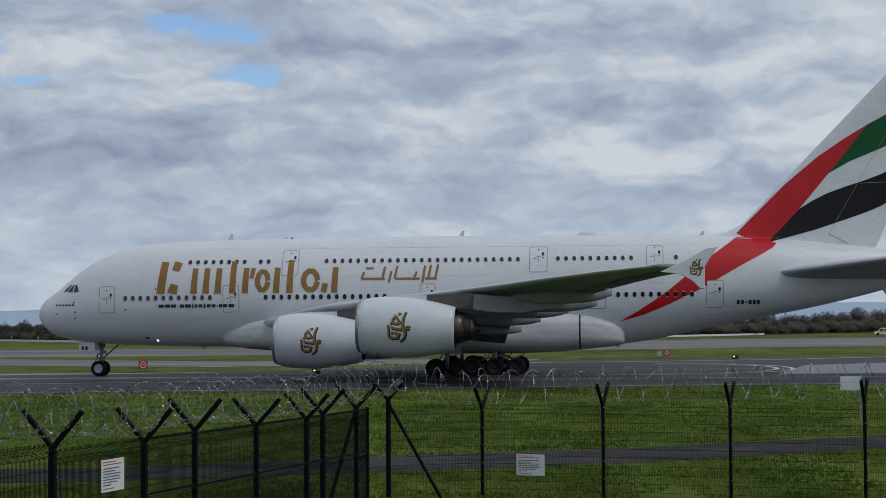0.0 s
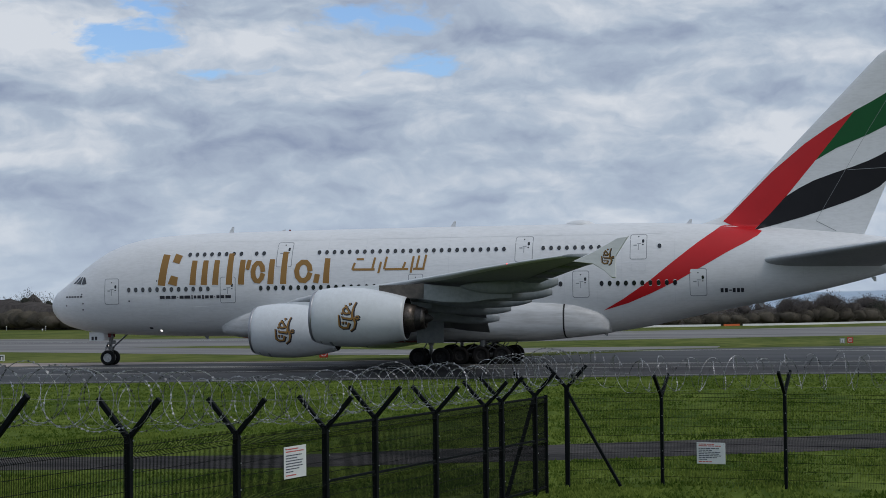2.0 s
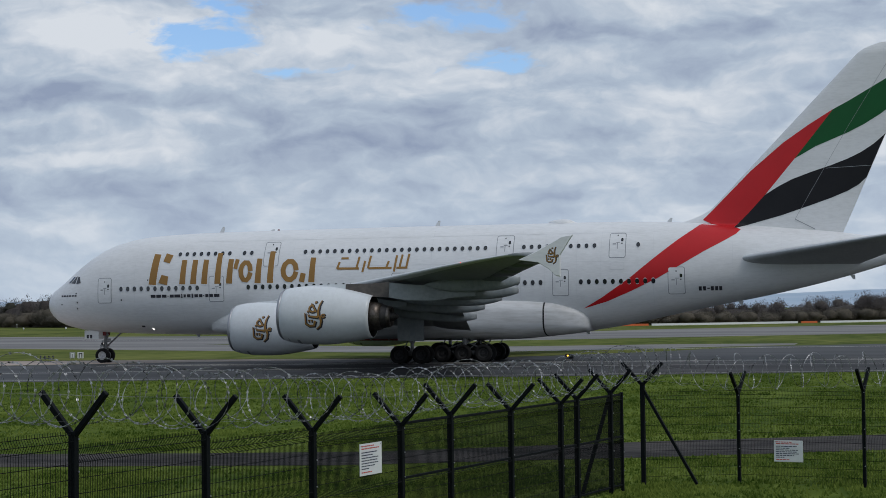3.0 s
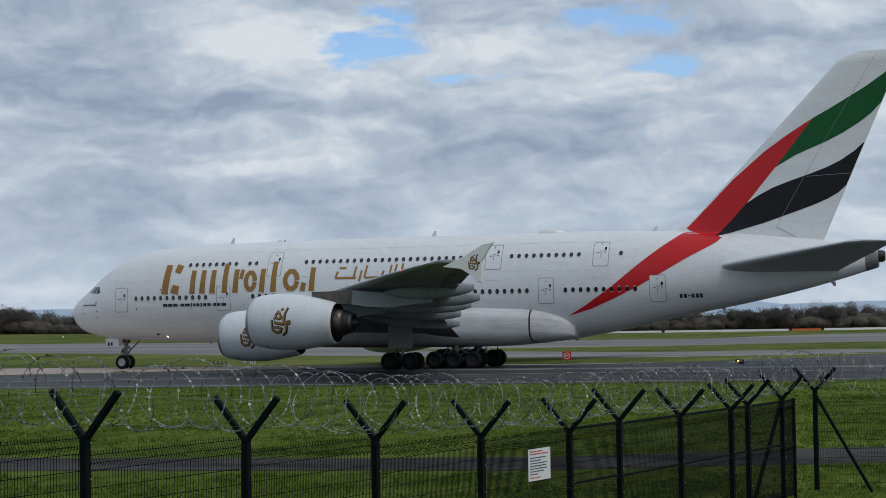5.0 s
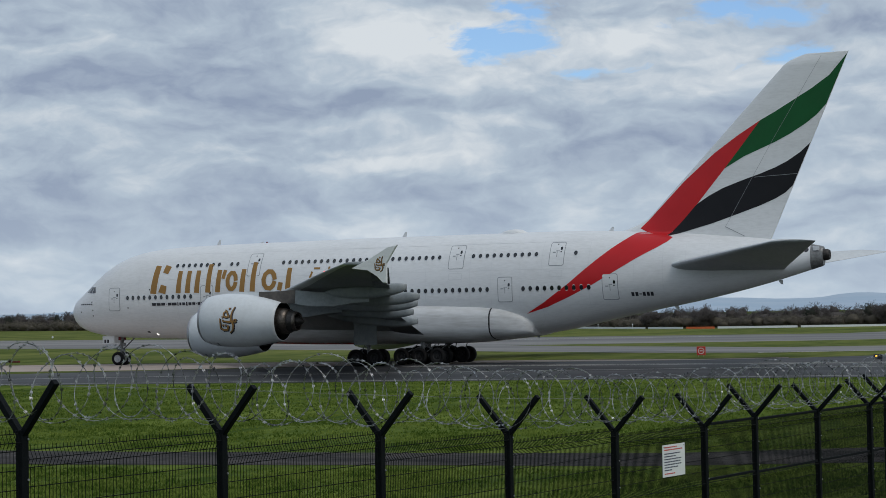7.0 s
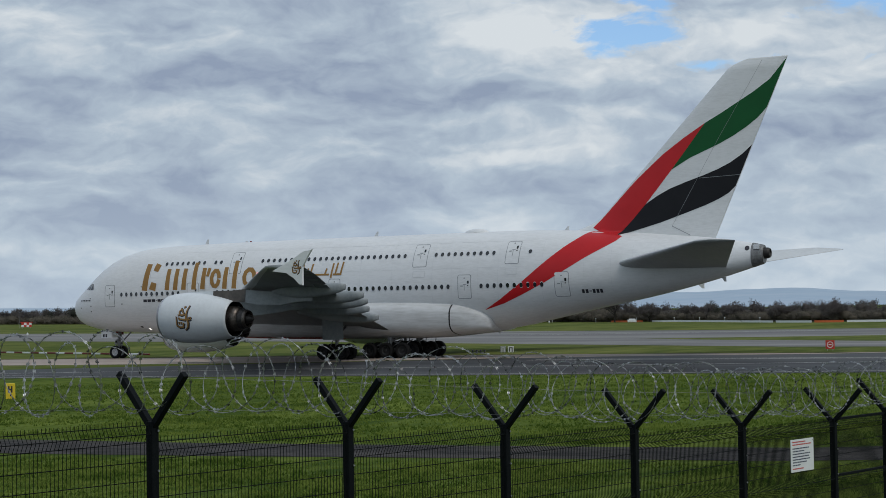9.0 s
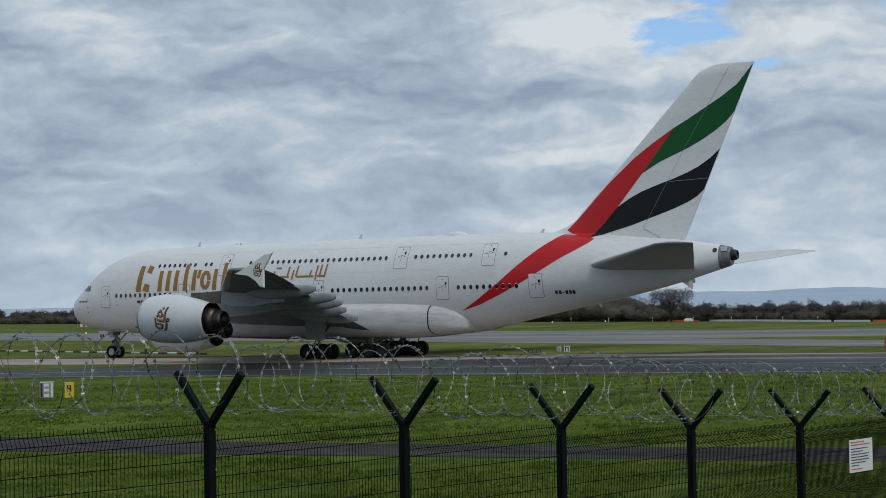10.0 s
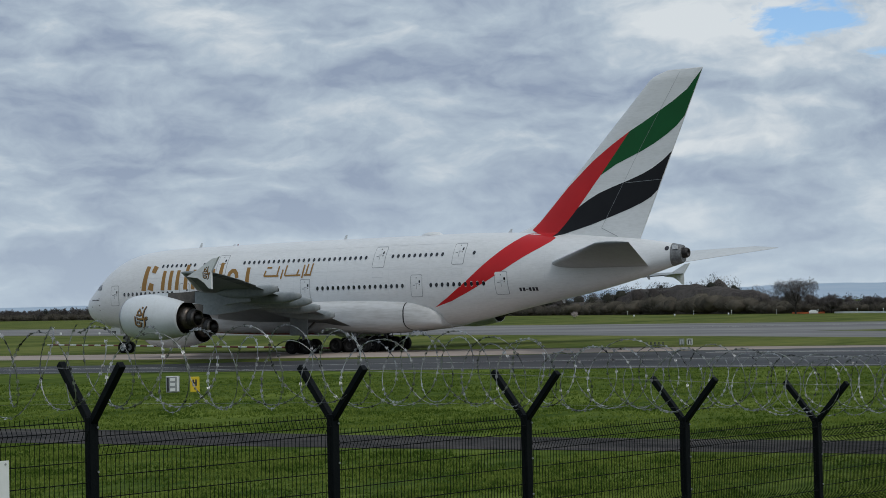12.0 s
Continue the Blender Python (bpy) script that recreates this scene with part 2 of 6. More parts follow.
CONCRETE = material("pale_concrete", (0.37, 0.305, 0.265), 0.8, second=(0.27, 0.23, 0.205), scale=0.15, amount=0.9, fine=1.2, stretch=(0.2, 1, 1), spec=0.15)
RUNWAY = material("runway_grooved_asphalt", (0.100, 0.100, 0.101), 0.7, second=(0.225, 0.215, 0.208), scale=0.07, amount=0.9, fine=0.7, stretch=(0.10, 1, 1), spec=0.18)
ROADWAY = material("service_road_asphalt", (0.018, 0.017, 0.017), 0.8, second=(0.066, 0.060, 0.057), scale=0.5, amount=0.9, fine=4.0, stretch=(0.4, 1, 1), spec=0.06)
LINE = material("line_paint", (0.62, 0.61, 0.56), 0.6, second=(0.4, 0.4, 0.37), scale=1.0, amount=0.8)
# the pale blue is distance haze mixed into the hills' base colour
HILL = material("hazed_hills", (0.34, 0.43, 0.53), 1.0, second=(0.38, 0.46, 0.55), scale=0.006, amount=0.9, fine=0.03, spec=0.0)
BARK = material("bark", (0.050, 0.044, 0.040), 0.9, second=(0.035, 0.03, 0.028), scale=1.0, amount=0.8, spec=0.1)
# TWIG and EVERGREEN are greyed and lightened to carry some distance haze
TWIG = material("bare_twigs", (0.098, 0.088, 0.086), 0.95, second=(0.19, 0.172, 0.160), scale=0.06, amount=0.9, fine=0.6, spec=0.03, thin=True, per_blade=0.5)
EVERGREEN = material("dark_evergreen", (0.052, 0.058, 0.048), 0.95, second=(0.100, 0.100, 0.082), scale=0.1, amount=0.9, fine=0.8, spec=0.03, thin=True, per_blade=0.5)
SIGN_WHITE = material("sign_white", (0.74, 0.76, 0.77), 0.5, second=(0.66, 0.68, 0.68), scale=4.0, amount=0.7)
BLUE_INK = material("blue_black_ink", (0.03, 0.035, 0.075), 0.5)
SIGN_RED = material("sign_red", (0.50, 0.03, 0.02), 0.5, second=(0.42, 0.03, 0.02), scale=4.0, amount=0.6)
SIGN_YELLOW = material("sign_yellow", (0.68, 0.50, 0.02), 0.5, second=(0.6, 0.42, 0.02), scale=5.0, amount=0.6)
ORANGE = material("orange_plastic", (0.62, 0.13, 0.03), 0.6, second=(0.5, 0.1, 0.03), scale=3.0, amount=0.6)
AMBER = material("amber_lamp", (1.0, 0.55, 0.05), 0.3, emit=2.5)
RED_LAMP = material("red_beacon", (1.0, 0.08, 0.06), 0.3, emit=3.0)
WHITE_LAMP = material("white_lamp", (1.0, 0.97, 0.9), 0.3, emit=1.1)
HUB_LIGHT = material("nose_wheel_hub_metal", (0.52, 0.53, 0.54), 0.45, 0.3, second=(0.3, 0.3, 0.3), scale=9.0, amount=0.8)
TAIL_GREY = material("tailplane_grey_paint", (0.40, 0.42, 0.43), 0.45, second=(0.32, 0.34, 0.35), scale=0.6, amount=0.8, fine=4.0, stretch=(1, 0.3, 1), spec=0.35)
RED_DARK = material("dull_red_paint", (0.16, 0.012, 0.014), 0.5, second=(0.08, 0.01, 0.01), scale=4.0, amount=0.6, spec=0.3)
CORE_METAL = material("sooty_metal", (0.055, 0.050, 0.048), 0.5, 0.6, second=(0.025, 0.023, 0.022), scale=2.0, amount=0.9, fine=9.0)
SCRUB = material("bramble_scrub", (0.105, 0.095, 0.080), 0.95, second=(0.195, 0.174, 0.140), scale=0.06, amount=0.9, fine=0.5, spec=0.03, thin=True, per_blade=0.5)
GRIMY_WHITE = material("grimy_white_paint", (0.60, 0.612, 0.622), 0.42, second=(0.44, 0.445, 0.445), scale=0.5, amount=0.8, fine=3.0, stretch=(0.25, 1, 1.8), spec=0.3)

# ---- mesh tools ----
def finish(bm, name, mat, smooth=False, parent=None, label=""):
    me = bpy.data.meshes.new(name)
    bm.normal_update()
    bm.to_mesh(me)
    bm.free()
    for m in mat if isinstance(mat, (list, tuple)) else (mat,):
        me.materials.append(m)
    if smooth:
        for p in me.polygons:
            p.use_smooth = True
    ob = new(name, me)
    if parent is not None:
        ob.parent = parent
    if label:
        tagged(ob, label)
    return ob


def part(name, bm, mat, parent, label="", smooth=False):
    return finish(bm, name, mat, smooth, parent, label)


def again(name, me, m, parent):
    """One more piece on a mesh that is there already."""
    ob = new(name, me)
    ob.parent = parent
    ob.matrix_basis = m
    return ob


def box(bm, x0, x1, y0, y1, z0, z1, bevel=0.0, m=None):
    r = bmesh.ops.create_cube(bm, size=1.0)
    vs = r["verts"]
    for v in vs:
        v.co = Vector((x0 + (v.co.x + 0.5) * (x1 - x0), y0 + (v.co.y + 0.5) * (y1 - y0), z0 + (v.co.z + 0.5) * (z1 - z0)))
    if bevel:
        es = list({e for v in vs for e in v.link_edges})
        out = bmesh.ops.bevel(bm, geom=es, offset=bevel, segments=2, affect="EDGES", profile=0.5)
        vs = list({v for f in out["faces"] for v in f.verts} | {v for v in vs if v.is_valid})
    if m is not None:
        bmesh.ops.transform(bm, matrix=m, verts=vs)
    return vs


def rod(bm, a, b, r0, r1=None, seg=8):
    """A tapered round bar from a to b."""
    a, b = Vector(a), Vector(b)
    r1 = r0 if r1 is None else r1
    m = Matrix.Translation((a + b) / 2) @ (b - a).to_track_quat("Z", "Y").to_matrix().to_4x4()
    return bmesh.ops.create_cone(bm, cap_ends=True, segments=seg, radius1=r0, radius2=r1, depth=(b - a).length, matrix=m)["verts"]


def loft(bm, rings, close=True, cap=True):
    """Skin between rings of equal length."""
    vs = [[bm.verts.new(p) for p in ring] for ring in rings]
    n = len(vs[0])
    for a, b in zip(vs, vs[1:]):
        for k in range(n if close else n - 1):
            bm.faces.new((a[k], a[(k + 1) % n], b[(k + 1) % n], b[k]))
    if cap and close:
        bm.faces.new(vs[0])
        bm.faces.new(vs[-1][::-1])
    bmesh.ops.recalc_face_normals(bm, faces=bm.faces[:])
    return vs


def spin_profile(bm, profile, seg=40, axis_y=0.0, axis_z=0.0, arc=(0, 2 * math.pi), close=False):
    """A body of revolution about a line along x: profile of (x, radius)."""
    full = abs(arc[1] - arc[0] - 2 * math.pi) < 1e-6
    angles = [arc[0] + (arc[1] - arc[0]) * k / seg for k in range(seg if full else seg + 1)]
    rings = [[(x, axis_y + r * math.cos(q), axis_z + r * math.sin(q)) for q in angles] for x, r in profile]
    return loft(bm, rings, close=full, cap=close)


def smooth_curve(xs, ys, q):
    """Monotone cubic through the points."""
    xs, ys = np.asarray(xs, float), np.asarray(ys, float)
    h = np.diff(xs)
    d = np.diff(ys) / h
    m = np.zeros_like(ys)
    m[0], m[-1] = d[0], d[-1]
    for i in range(1, len(ys) - 1):
        m[i] = 0 if d[i - 1] * d[i] <= 0 else (h[i - 1] + h[i]) / (h[i] / d[i - 1] + h[i - 1] / d[i])
    q = np.clip(np.atleast_1d(np.asarray(q, float)), xs[0], xs[-1])
    k = np.clip(np.searchsorted(xs, q) - 1, 0, len(h) - 1)
    t = (q - xs[k]) / h[k]
    return ys[k] * (1 + 2 * t) * (1 - t) ** 2 + m[k] * h[k] * t * (1 - t) ** 2 + ys[k + 1] * t * t * (3 - 2 * t) + m[k + 1] * h[k] * t * t * (t - 1)


class Strip(list):
    """The outline of a bar, with its two long sides kept apart."""


def decal(points, surface, lift=0.012, step=0.5, slabs=None):
    """A thin skin over a curved side: an outline in x and z, cut into small faces and laid on y = surface(x, z)."""
    bm = bmesh.new()
    if isinstance(points, Strip):
        n = len(points) // 2
        vs = [bm.verts.new((x, 0, z)) for x, z in points]
        for k in range(n - 1):
            bm.faces.new((vs[k], vs[k + 1], vs[2 * n - 2 - k], vs[2 * n - 1 - k]))
    else:
        f = bm.faces.new([bm.verts.new((x, 0, z)) for x, z in points])
        bmesh.ops.triangulate(bm, faces=[f])
    xs = [p[0] for p in points]
    zs = [p[1] for p in points]
    for lo, hi, axis in ((min(xs), max(xs), 0), (min(zs), max(zs), 2)):
        c = lo + step
        while c < hi:
            co, no = [0, 0, 0], [0, 0, 0]
            co[axis], no[axis] = c, 1
            bmesh.ops.bisect_plane(bm, geom=bm.verts[:] + bm.edges[:] + bm.faces[:], plane_co=co, plane_no=no)
            c += step
    for v in bm.verts:
        v.co.y = surface(v.co.x, v.co.z) - lift
    for f in bm.faces:
        f.normal_update()
        if f.normal.y > 0:
            f.normal_flip()
    return bm

# ---- ground ----
def bank_height(x, y):
    """The viewers' bank falls from the camera to the level airfield."""
    return float(smooth_curve([-60, 2, 12, 24, 34, 60], [2.6, 2.6, 0.85, 0.15, 0.0, 0.0], y)[0])


def build_ground():
    bm = bmesh.new()
    xs = [-3000, -900, -300, -120, -60, -40, -30, -24, -18, -12, -6, 0, 6, 12, 20, 40, 90, 300, 900, 3000]
    ys = [-600, -100, -30, -5, 2, 4, 6, 8, 10, 12, 15, 18, 21, 24, 28, 34, 60, 100, 160, 300, 600, 1200, 4000]
    grid = [[bm.verts.new((x, y, bank_height(x, y))) for x in xs] for y in ys]
    for a, b in zip(grid, grid[1:]):
        for k in range(len(xs) - 1):
            bm.faces.new((a[k], a[k + 1], b[k + 1], b[k]))
    g = finish(bm, "ground", GRASS, True)
    return tagged(g, "mown green airfield grass reaching the horizon", "grass", kind="structure")


def sheet(name, label, near, far, mat, z, category="taxiway"):
    """A paved surface between a near and a far edge, with a shallow bevelled rim."""
    bm = bmesh.new()
    pts = list(near) + list(far)[::-1]
    f = bm.faces.new([bm.verts.new((x, y, z)) for x, y in pts])
    bmesh.ops.triangulate(bm, faces=[f])
    for f in bm.faces:
        f.normal_update()
        if f.normal.z < 0:
            f.normal_flip()
    return tagged(finish(bm, name, mat), label, category, kind="structure")


build_ground()
sheet("verge", "rough yellowed grass between the taxiways and the far woods",
      [(-700, 96), (-330, 94), (-160, 90), (-110.6, 101.9), (-80.7, 122.6), (-51.4, 140.4), (-33, 147.6), (-20.9, 163.1), (-11.7, 183.1), (50, 194.1), (500, 214)],
      [(-1500, 1500), (-600, 900), (-330, 640), (-160, 520), (-80, 460), (0, 470), (90, 560), (500, 900), (900, 1300), (1000, 1320), (1200, 1400)],
      DRY_GRASS, 0.006, "grass")
sheet("road", "narrow dark asphalt service road inside the fence, worn and damp",
      [(-110, 20), (-70, 33), (-55, 38.5), (-42.7, 41.6), (-30.8, 43.2), (-18.7, 45.4), (-14.5, 46.0), (-6, 49.5), (0, 52.5), (7.5, 58), (30, 74), (90, 118)],
      [(-110, 28), (-70, 40), (-58, 44.0), (-48, 46.8), (-33.8, 47.5), (-20, 49.4), (-14.5, 50.6), (-6.8, 55.2), (0.1, 58.7), (7.9, 64), (30, 81), (90, 126)],
      ROADWAY, 0.012, "road")
sheet("taxiway", "broad dark asphalt taxiway with worn tyre streaks",
      [(-330, 40), (-160, 72), (-97.6, 89.9), (-80.5, 94.5), (-63.6, 97.9), (-48.5, 100.8), (-35, 104.0), (-21.1, 106.4), (-3.6, 112.0), (7.1, 114.1), (16.7, 115.6), (50, 119), (300, 140)],
      [(-330, 52), (-160, 81), (-110.6, 101.8), (-97.8, 108.1), (-80.7, 122.5), (-64.6, 134.2), (-51.4, 140.3), (-40, 143.2), (-33, 147.5), (-28, 152.4), (-20.9, 163.0), (-11.7, 183.0), (-0.1, 189.8), (16, 193.5), (30, 204), (60, 224), (120, 242), (300, 262)],
      ASPHALT, 0.016)
sheet("pavement", "pale brushed concrete shoulder along the taxiway",
      [(-330, 95), (-200, 112), (-128.2, 118.0), (-101.3, 119.3), (-81.6, 123.9), (-65, 134.6), (-51.4, 140.6), (-40, 143.6), (-33, 148.0)],
      [(-330, 112), (-200, 126), (-141.8, 130.6), (-114.8, 136.2), (-94.2, 141.6), (-70, 144.4), (-54.6, 145.6), (-40, 146.0), (-33.4, 149.2)],
      CONCRETE, 0.020, "concrete")
sheet("link_road", "grey asphalt taxiway link joining the runway",
      [(-156.3, 225), (-120, 205), (-83.5, 185.8), (-50.6, 168.0), (-38.1, 166.0), (-22.5, 176.2), (-8.9, 187.5)],
      [(-156.3, 236), (-98.8, 222.3), (-67.5, 201.8), (-42.8, 188.5), (-24.9, 194.4), (-8.9, 195.4)],
      RUNWAY, 0.020)
sheet("runway", "long pale grey runway with a grooved weathered surface",
      [(-1500, 660), (-288.9, 268), (-165.5, 222.1), (-100, 208), (-44.9, 226.6), (-30.2, 237), (16.9, 268), (40.8, 281.1), (300, 420), (900, 700)],
      [(-1500, 1010), (-423.1, 389.7), (-234.1, 318), (-97.0, 281), (-55.2, 284), (-41.4, 322), (24.3, 386), (57.6, 402), (300, 560), (900, 900)],
      RUNWAY, 0.012, "runway")


def painted_line(label, pts, width=0.35, z=0.03, mat=None, name="road_marking", category="road marking"):
    bm = bmesh.new()
    prev = None
    for k, (x, y) in enumerate(pts):
        a, b = Vector(pts[max(0, k - 1)]), Vector(pts[min(len(pts) - 1, k + 1)])
        n = Vector((-(b - a).y, (b - a).x)).normalized() * width / 2
        cur = (bm.verts.new((x + n.x, y + n.y, z)), bm.verts.new((x - n.x, y - n.y, z)))
        if prev:
            bm.faces.new((prev[0], prev[1], cur[1], cur[0]))
        prev = cur
    for f in bm.faces:
        f.normal_update()
        if f.normal.z < 0:
            f.normal_flip()
    return tagged(finish(bm, name, mat or LINE), label, category, kind="structure")


painted_line("dark bare soil edge between concrete and rough grass", [(-330, 112.6), (-200, 126.6), (-141.8, 131.2), (-114.8, 136.8), (-94.2, 142.2), (-70, 145.0), (-54.6, 146.2), (-40, 146.6), (-33.4, 149.8)], 1.1, 0.026, SOIL, "soil_edge", "soil")
for dx, dy in ((11.5, 18.0), (10.2, 16.2)):  # a worn double line that turns back on itself
    arc = [(3 + dx * math.cos(q), 155 + dy * math.sin(q)) for q in np.linspace(-math.pi / 2, math.pi / 2, 22)]
    painted_line("worn pale taxiway line curving round on the asphalt", [(-60, 129 + (18 - dy)), (-20, 133.6 + (18 - dy))] + arc, 0.42)
painted_line("pale line along the far edge of the taxiway", [(-40, 166), (-18, 175.5), (-6, 178.2), (4.5, 181.3), (16.3, 187.0), (28.7, 198.0), (60, 219)], 0.8)
sheet("wet_patch", "damp shining asphalt on the taxiway", [(12, 138), (22, 139), (40, 141), (90, 146)], [(16.5, 164), (24, 171), (45, 178), (90, 184)], WET, 0.024, "wet asphalt")
painted_line("long pale line on the far runway", [(-118.4, 248.9), (-104, 253), (-90.9, 259.2), (-70, 266)], 0.7)
painted_line("pale taxiway edge line on dark asphalt", [(-170, 74.6), (-97, 91.6), (-63, 99.5), (-35, 105.4), (-3, 113.4), (17, 117.2), (60, 122)], 0.22)
painted_line("worn white taxiway line along the asphalt", [(-160, 78), (-97, 99), (-63, 113), (-30, 124), (20, 131), (80, 136)], 0.3)


# ---- fence ----
LINE_A, DIR_A = Vector((-12.05, 12.22)), Vector((0.2165, 0.9763))
POSTS_A = [(-3.0, 3.36), (0.0, 3.23), (3.0, 3.08), (6.0, 2.90), (9.0, 2.69), (12.0, 2.50), (15.0, 2.35), (18.0, 2.24),
           (19.95, 2.32), (22.65, 2.25), (25.2, 2.24), (26.1, 2.30), (28.1, 2.33), (30.2, 2.42)]  # along the line, height of the fork
POSTS_B = [(-3.36, 42.61, 2.17), (-0.46, 41.82, 2.27), (2.44, 41.04, 2.32), (5.35, 40.26, 2.40), (8.25, 39.5, 2.45)]


def on_a(u):
    p = LINE_A + DIR_A * u
    return p.x, p.y


def fence_post(run, x, y, fork, heading, arm=(0.52, 0.50), width=0.10, label=""):
    """A square post with two arms that lean out across the fence; heading is the fence's direction."""
    g = bank_height(x, y)
    h = fork - g + 0.02
    bm = bmesh.new()
    box(bm, -width / 2, width / 2, -width / 2, width / 2, 0, h, 0.012)
    post = part("post", bm, POST, run, label)
    post.matrix_basis = pose(x, y, g - 0.02, 0, 0, math.degrees(heading))
    for s in (-1, 1) if arm else ():
        bm = bmesh.new()
        a, b = Vector((0, s * 0.02, h - 0.05)), Vector((0, s * arm[0], h + arm[1]))
        m = Matrix.Translation(a) @ (b - a).to_track_quat("Z", "X").to_matrix().to_4x4()
        box(bm, -0.036, 0.036, -0.036, 0.036, 0, (b - a).length, 0.008, m)
        part("arm", bm, POST, post)
    me = None
    for z in np.arange(h - 0.1, 0.3, -0.42):
        m = pose(width / 2 * 0.7, -width / 2, z)
        if me is None:
            bm = bmesh.new()
            rod(bm, (0, -0.012, 0), (0, 0.002, 0), 0.012, seg=6)
            o = part("bolt", bm, ZINC, post, "small zinc bolt head")
            o.matrix_basis, me = m, o.data
        else:
            again("bolt", me, m, post)
    return post


def fold_offset(v):
    """Depth of the pressed folds in a mesh panel, v metres below its top."""
    for c in (0.14, 1.05):
        if abs(v - c) < 0.09:
            return 0.045 * (1 - abs(v - c) / 0.09)
    return 0.0


def mesh_panel(run, x0, y0, x1, y1, top, low, pitch=0.05, rail=0.2, r=0.0044, rails=False, level=0.005):
    """A welded mesh panel with V folds: upright wires and level wires."""
    d = Vector((x1 - x0, y1 - y0))
    length = d.length - 0.12
    d.normalize()
    bm = bmesh.new()
    n = int(length / pitch)
    steps = [0, 0.05, 0.14, 0.23, 0.96, 1.05, 1.14, top - low]
    steps = [s for s in steps if s <= top - low]
    for k in range(n + 1):
        x = k * length / n
        pts = [(x, -fold_offset(s), top + 0.03 - s) for s in steps]
        rings = [[(px + r * math.cos(q), py + r * math.sin(q), pz) for q in (0.5, 2.6, 4.7)] for px, py, pz in pts]
        vs = [[bm.verts.new(p) for p in ring] for ring in rings]
        for a, b in zip(vs, vs[1:]):
            for j in range(3):
                bm.faces.new((a[j], a[(j + 1) % 3], b[(j + 1) % 3], b[j]))
    panel = tagged(part("panel", bm, MESHWIRE, run), kind="stuff")
    panel.matrix_basis = pose(x0 + d.x * 0.06, y0 + d.y * 0.06, 0, 0, 0, math.degrees(math.atan2(d.y, d.x)))
    for z in (top, top - 0.95, low + 0.1) if rails else ():
        bm = bmesh.new()
        box(bm, 0, length, -0.02, 0.02, z - 0.022, z + 0.022, 0.005)
        part("rail", bm, POST, panel)
    me = None
    for v in [0.05, 0.14, 0.23] + [0.23 + rail * j for j in range(1, 20)]:
        if v < top - low:
            m = pose(0, -fold_offset(v), top + 0.03 - v)
            if me is None:
                bm = bmesh.new()
                rod(bm, (0, 0, 0), (length, 0, 0), level, seg=5)
                o = part("level_wire", bm, MESHWIRE, panel)
                o.matrix_basis, me = m, o.data
            else:
                again("level_wire", me, m, panel)
    return panel


def razor_coil(run, x0, y0, z0, x1, y1, z1, radius=0.40, pitch=0.66, seed=1, detail=34):
    """Concertina wire in a row of crossing loops, with barbs."""
    rnd = random.Random(seed)
    a, b = Vector((x0, y0, z0)), Vector((x1, y1, z1))
    b = b - a
    ax = b.normalized()
    sidev = ax.cross(Vector((0, 0, 1))).normalized()
    upv = sidev.cross(ax)
    n = max(1, round(b.length / pitch))
    for hand in (1, -1):
        bm = bmesh.new()
        pts = []
        wob = [(rnd.uniform(-0.16, 0.16), rnd.uniform(-0.07, 0.07), rnd.uniform(0.82, 1.12)) for _ in range(n + 2)]
        for k in range(n * detail + 1):
            t = k / detail
            i, fr = int(t), t - int(t)
            w = [wob[i][j] * (1 - fr) + wob[min(i + 1, n + 1)][j] * fr for j in range(3)]
            ang = hand * 2 * math.pi * t + (0.8 if hand > 0 else 2.2)
            along = b.length * t / n + w[0] * math.sin(2 * math.pi * t)
            rr = radius * w[2]
            pts.append(ax * along + sidev * (rr * math.cos(ang)) + upv * (rr * 0.98 * math.sin(ang) + w[1]))
        prev = None
        for k, p in enumerate(pts):
            d = (pts[min(k + 1, len(pts) - 1)] - pts[max(k - 1, 0)]).normalized()
            u = d.cross(Vector((0.3, 0.2, 1))).normalized()
            v = d.cross(u)
            ring = [bm.verts.new(p + u * (0.0046 * math.cos(q)) + v * (0.0046 * math.sin(q))) for q in (0, 2.1, 4.2)]
            if prev:
                for j in range(3):
                    bm.faces.new((prev[j], prev[(j + 1) % 3], ring[(j + 1) % 3], ring[j]))
            prev = ring
            q = rnd.uniform(0, 6.28)
            w = (u * math.cos(q) + v * math.sin(q)) * 0.015
            c = [bm.verts.new(p + d * 0.026 + w), bm.verts.new(p + d * 0.006), bm.verts.new(p - d * 0.026 + w), bm.verts.new(p - d * 0.018 - w), bm.verts.new(p + d * 0.018 - w)]
            bm.faces.new((c[0], c[1], c[2]))
            bm.faces.new((c[3], c[1], c[4]))
        part("coil", bm, RAZOR, run).matrix_basis = Matrix.Translation(a)
    for s, lift in ((-0.30, -0.02), (0.0, -0.36), (0.30, -0.02)):
        bm = bmesh.new()
        rod(bm, sidev * s + upv * lift, b + sidev * s + upv * lift, 0.0012, seg=4)
        part("line_wire", bm, RAZOR, run).matrix_basis = Matrix.Translation(a)


def brace(post, head, dx, dy, z=2.3):
    bm = bmesh.new()
    a, b = Vector((0, 0, z)), pose(0, 0, 0, 0, 0, -math.degrees(head)) @ Vector((dx, dy, 0.1))
    m = Matrix.Translation(a) @ (b - a).to_track_quat("Z", "X").to_matrix().to_4x4()
    box(bm, -0.033, 0.033, -0.033, 0.033, 0, (b - a).length, 0.006, m)
    part("brace", bm, POST, post)


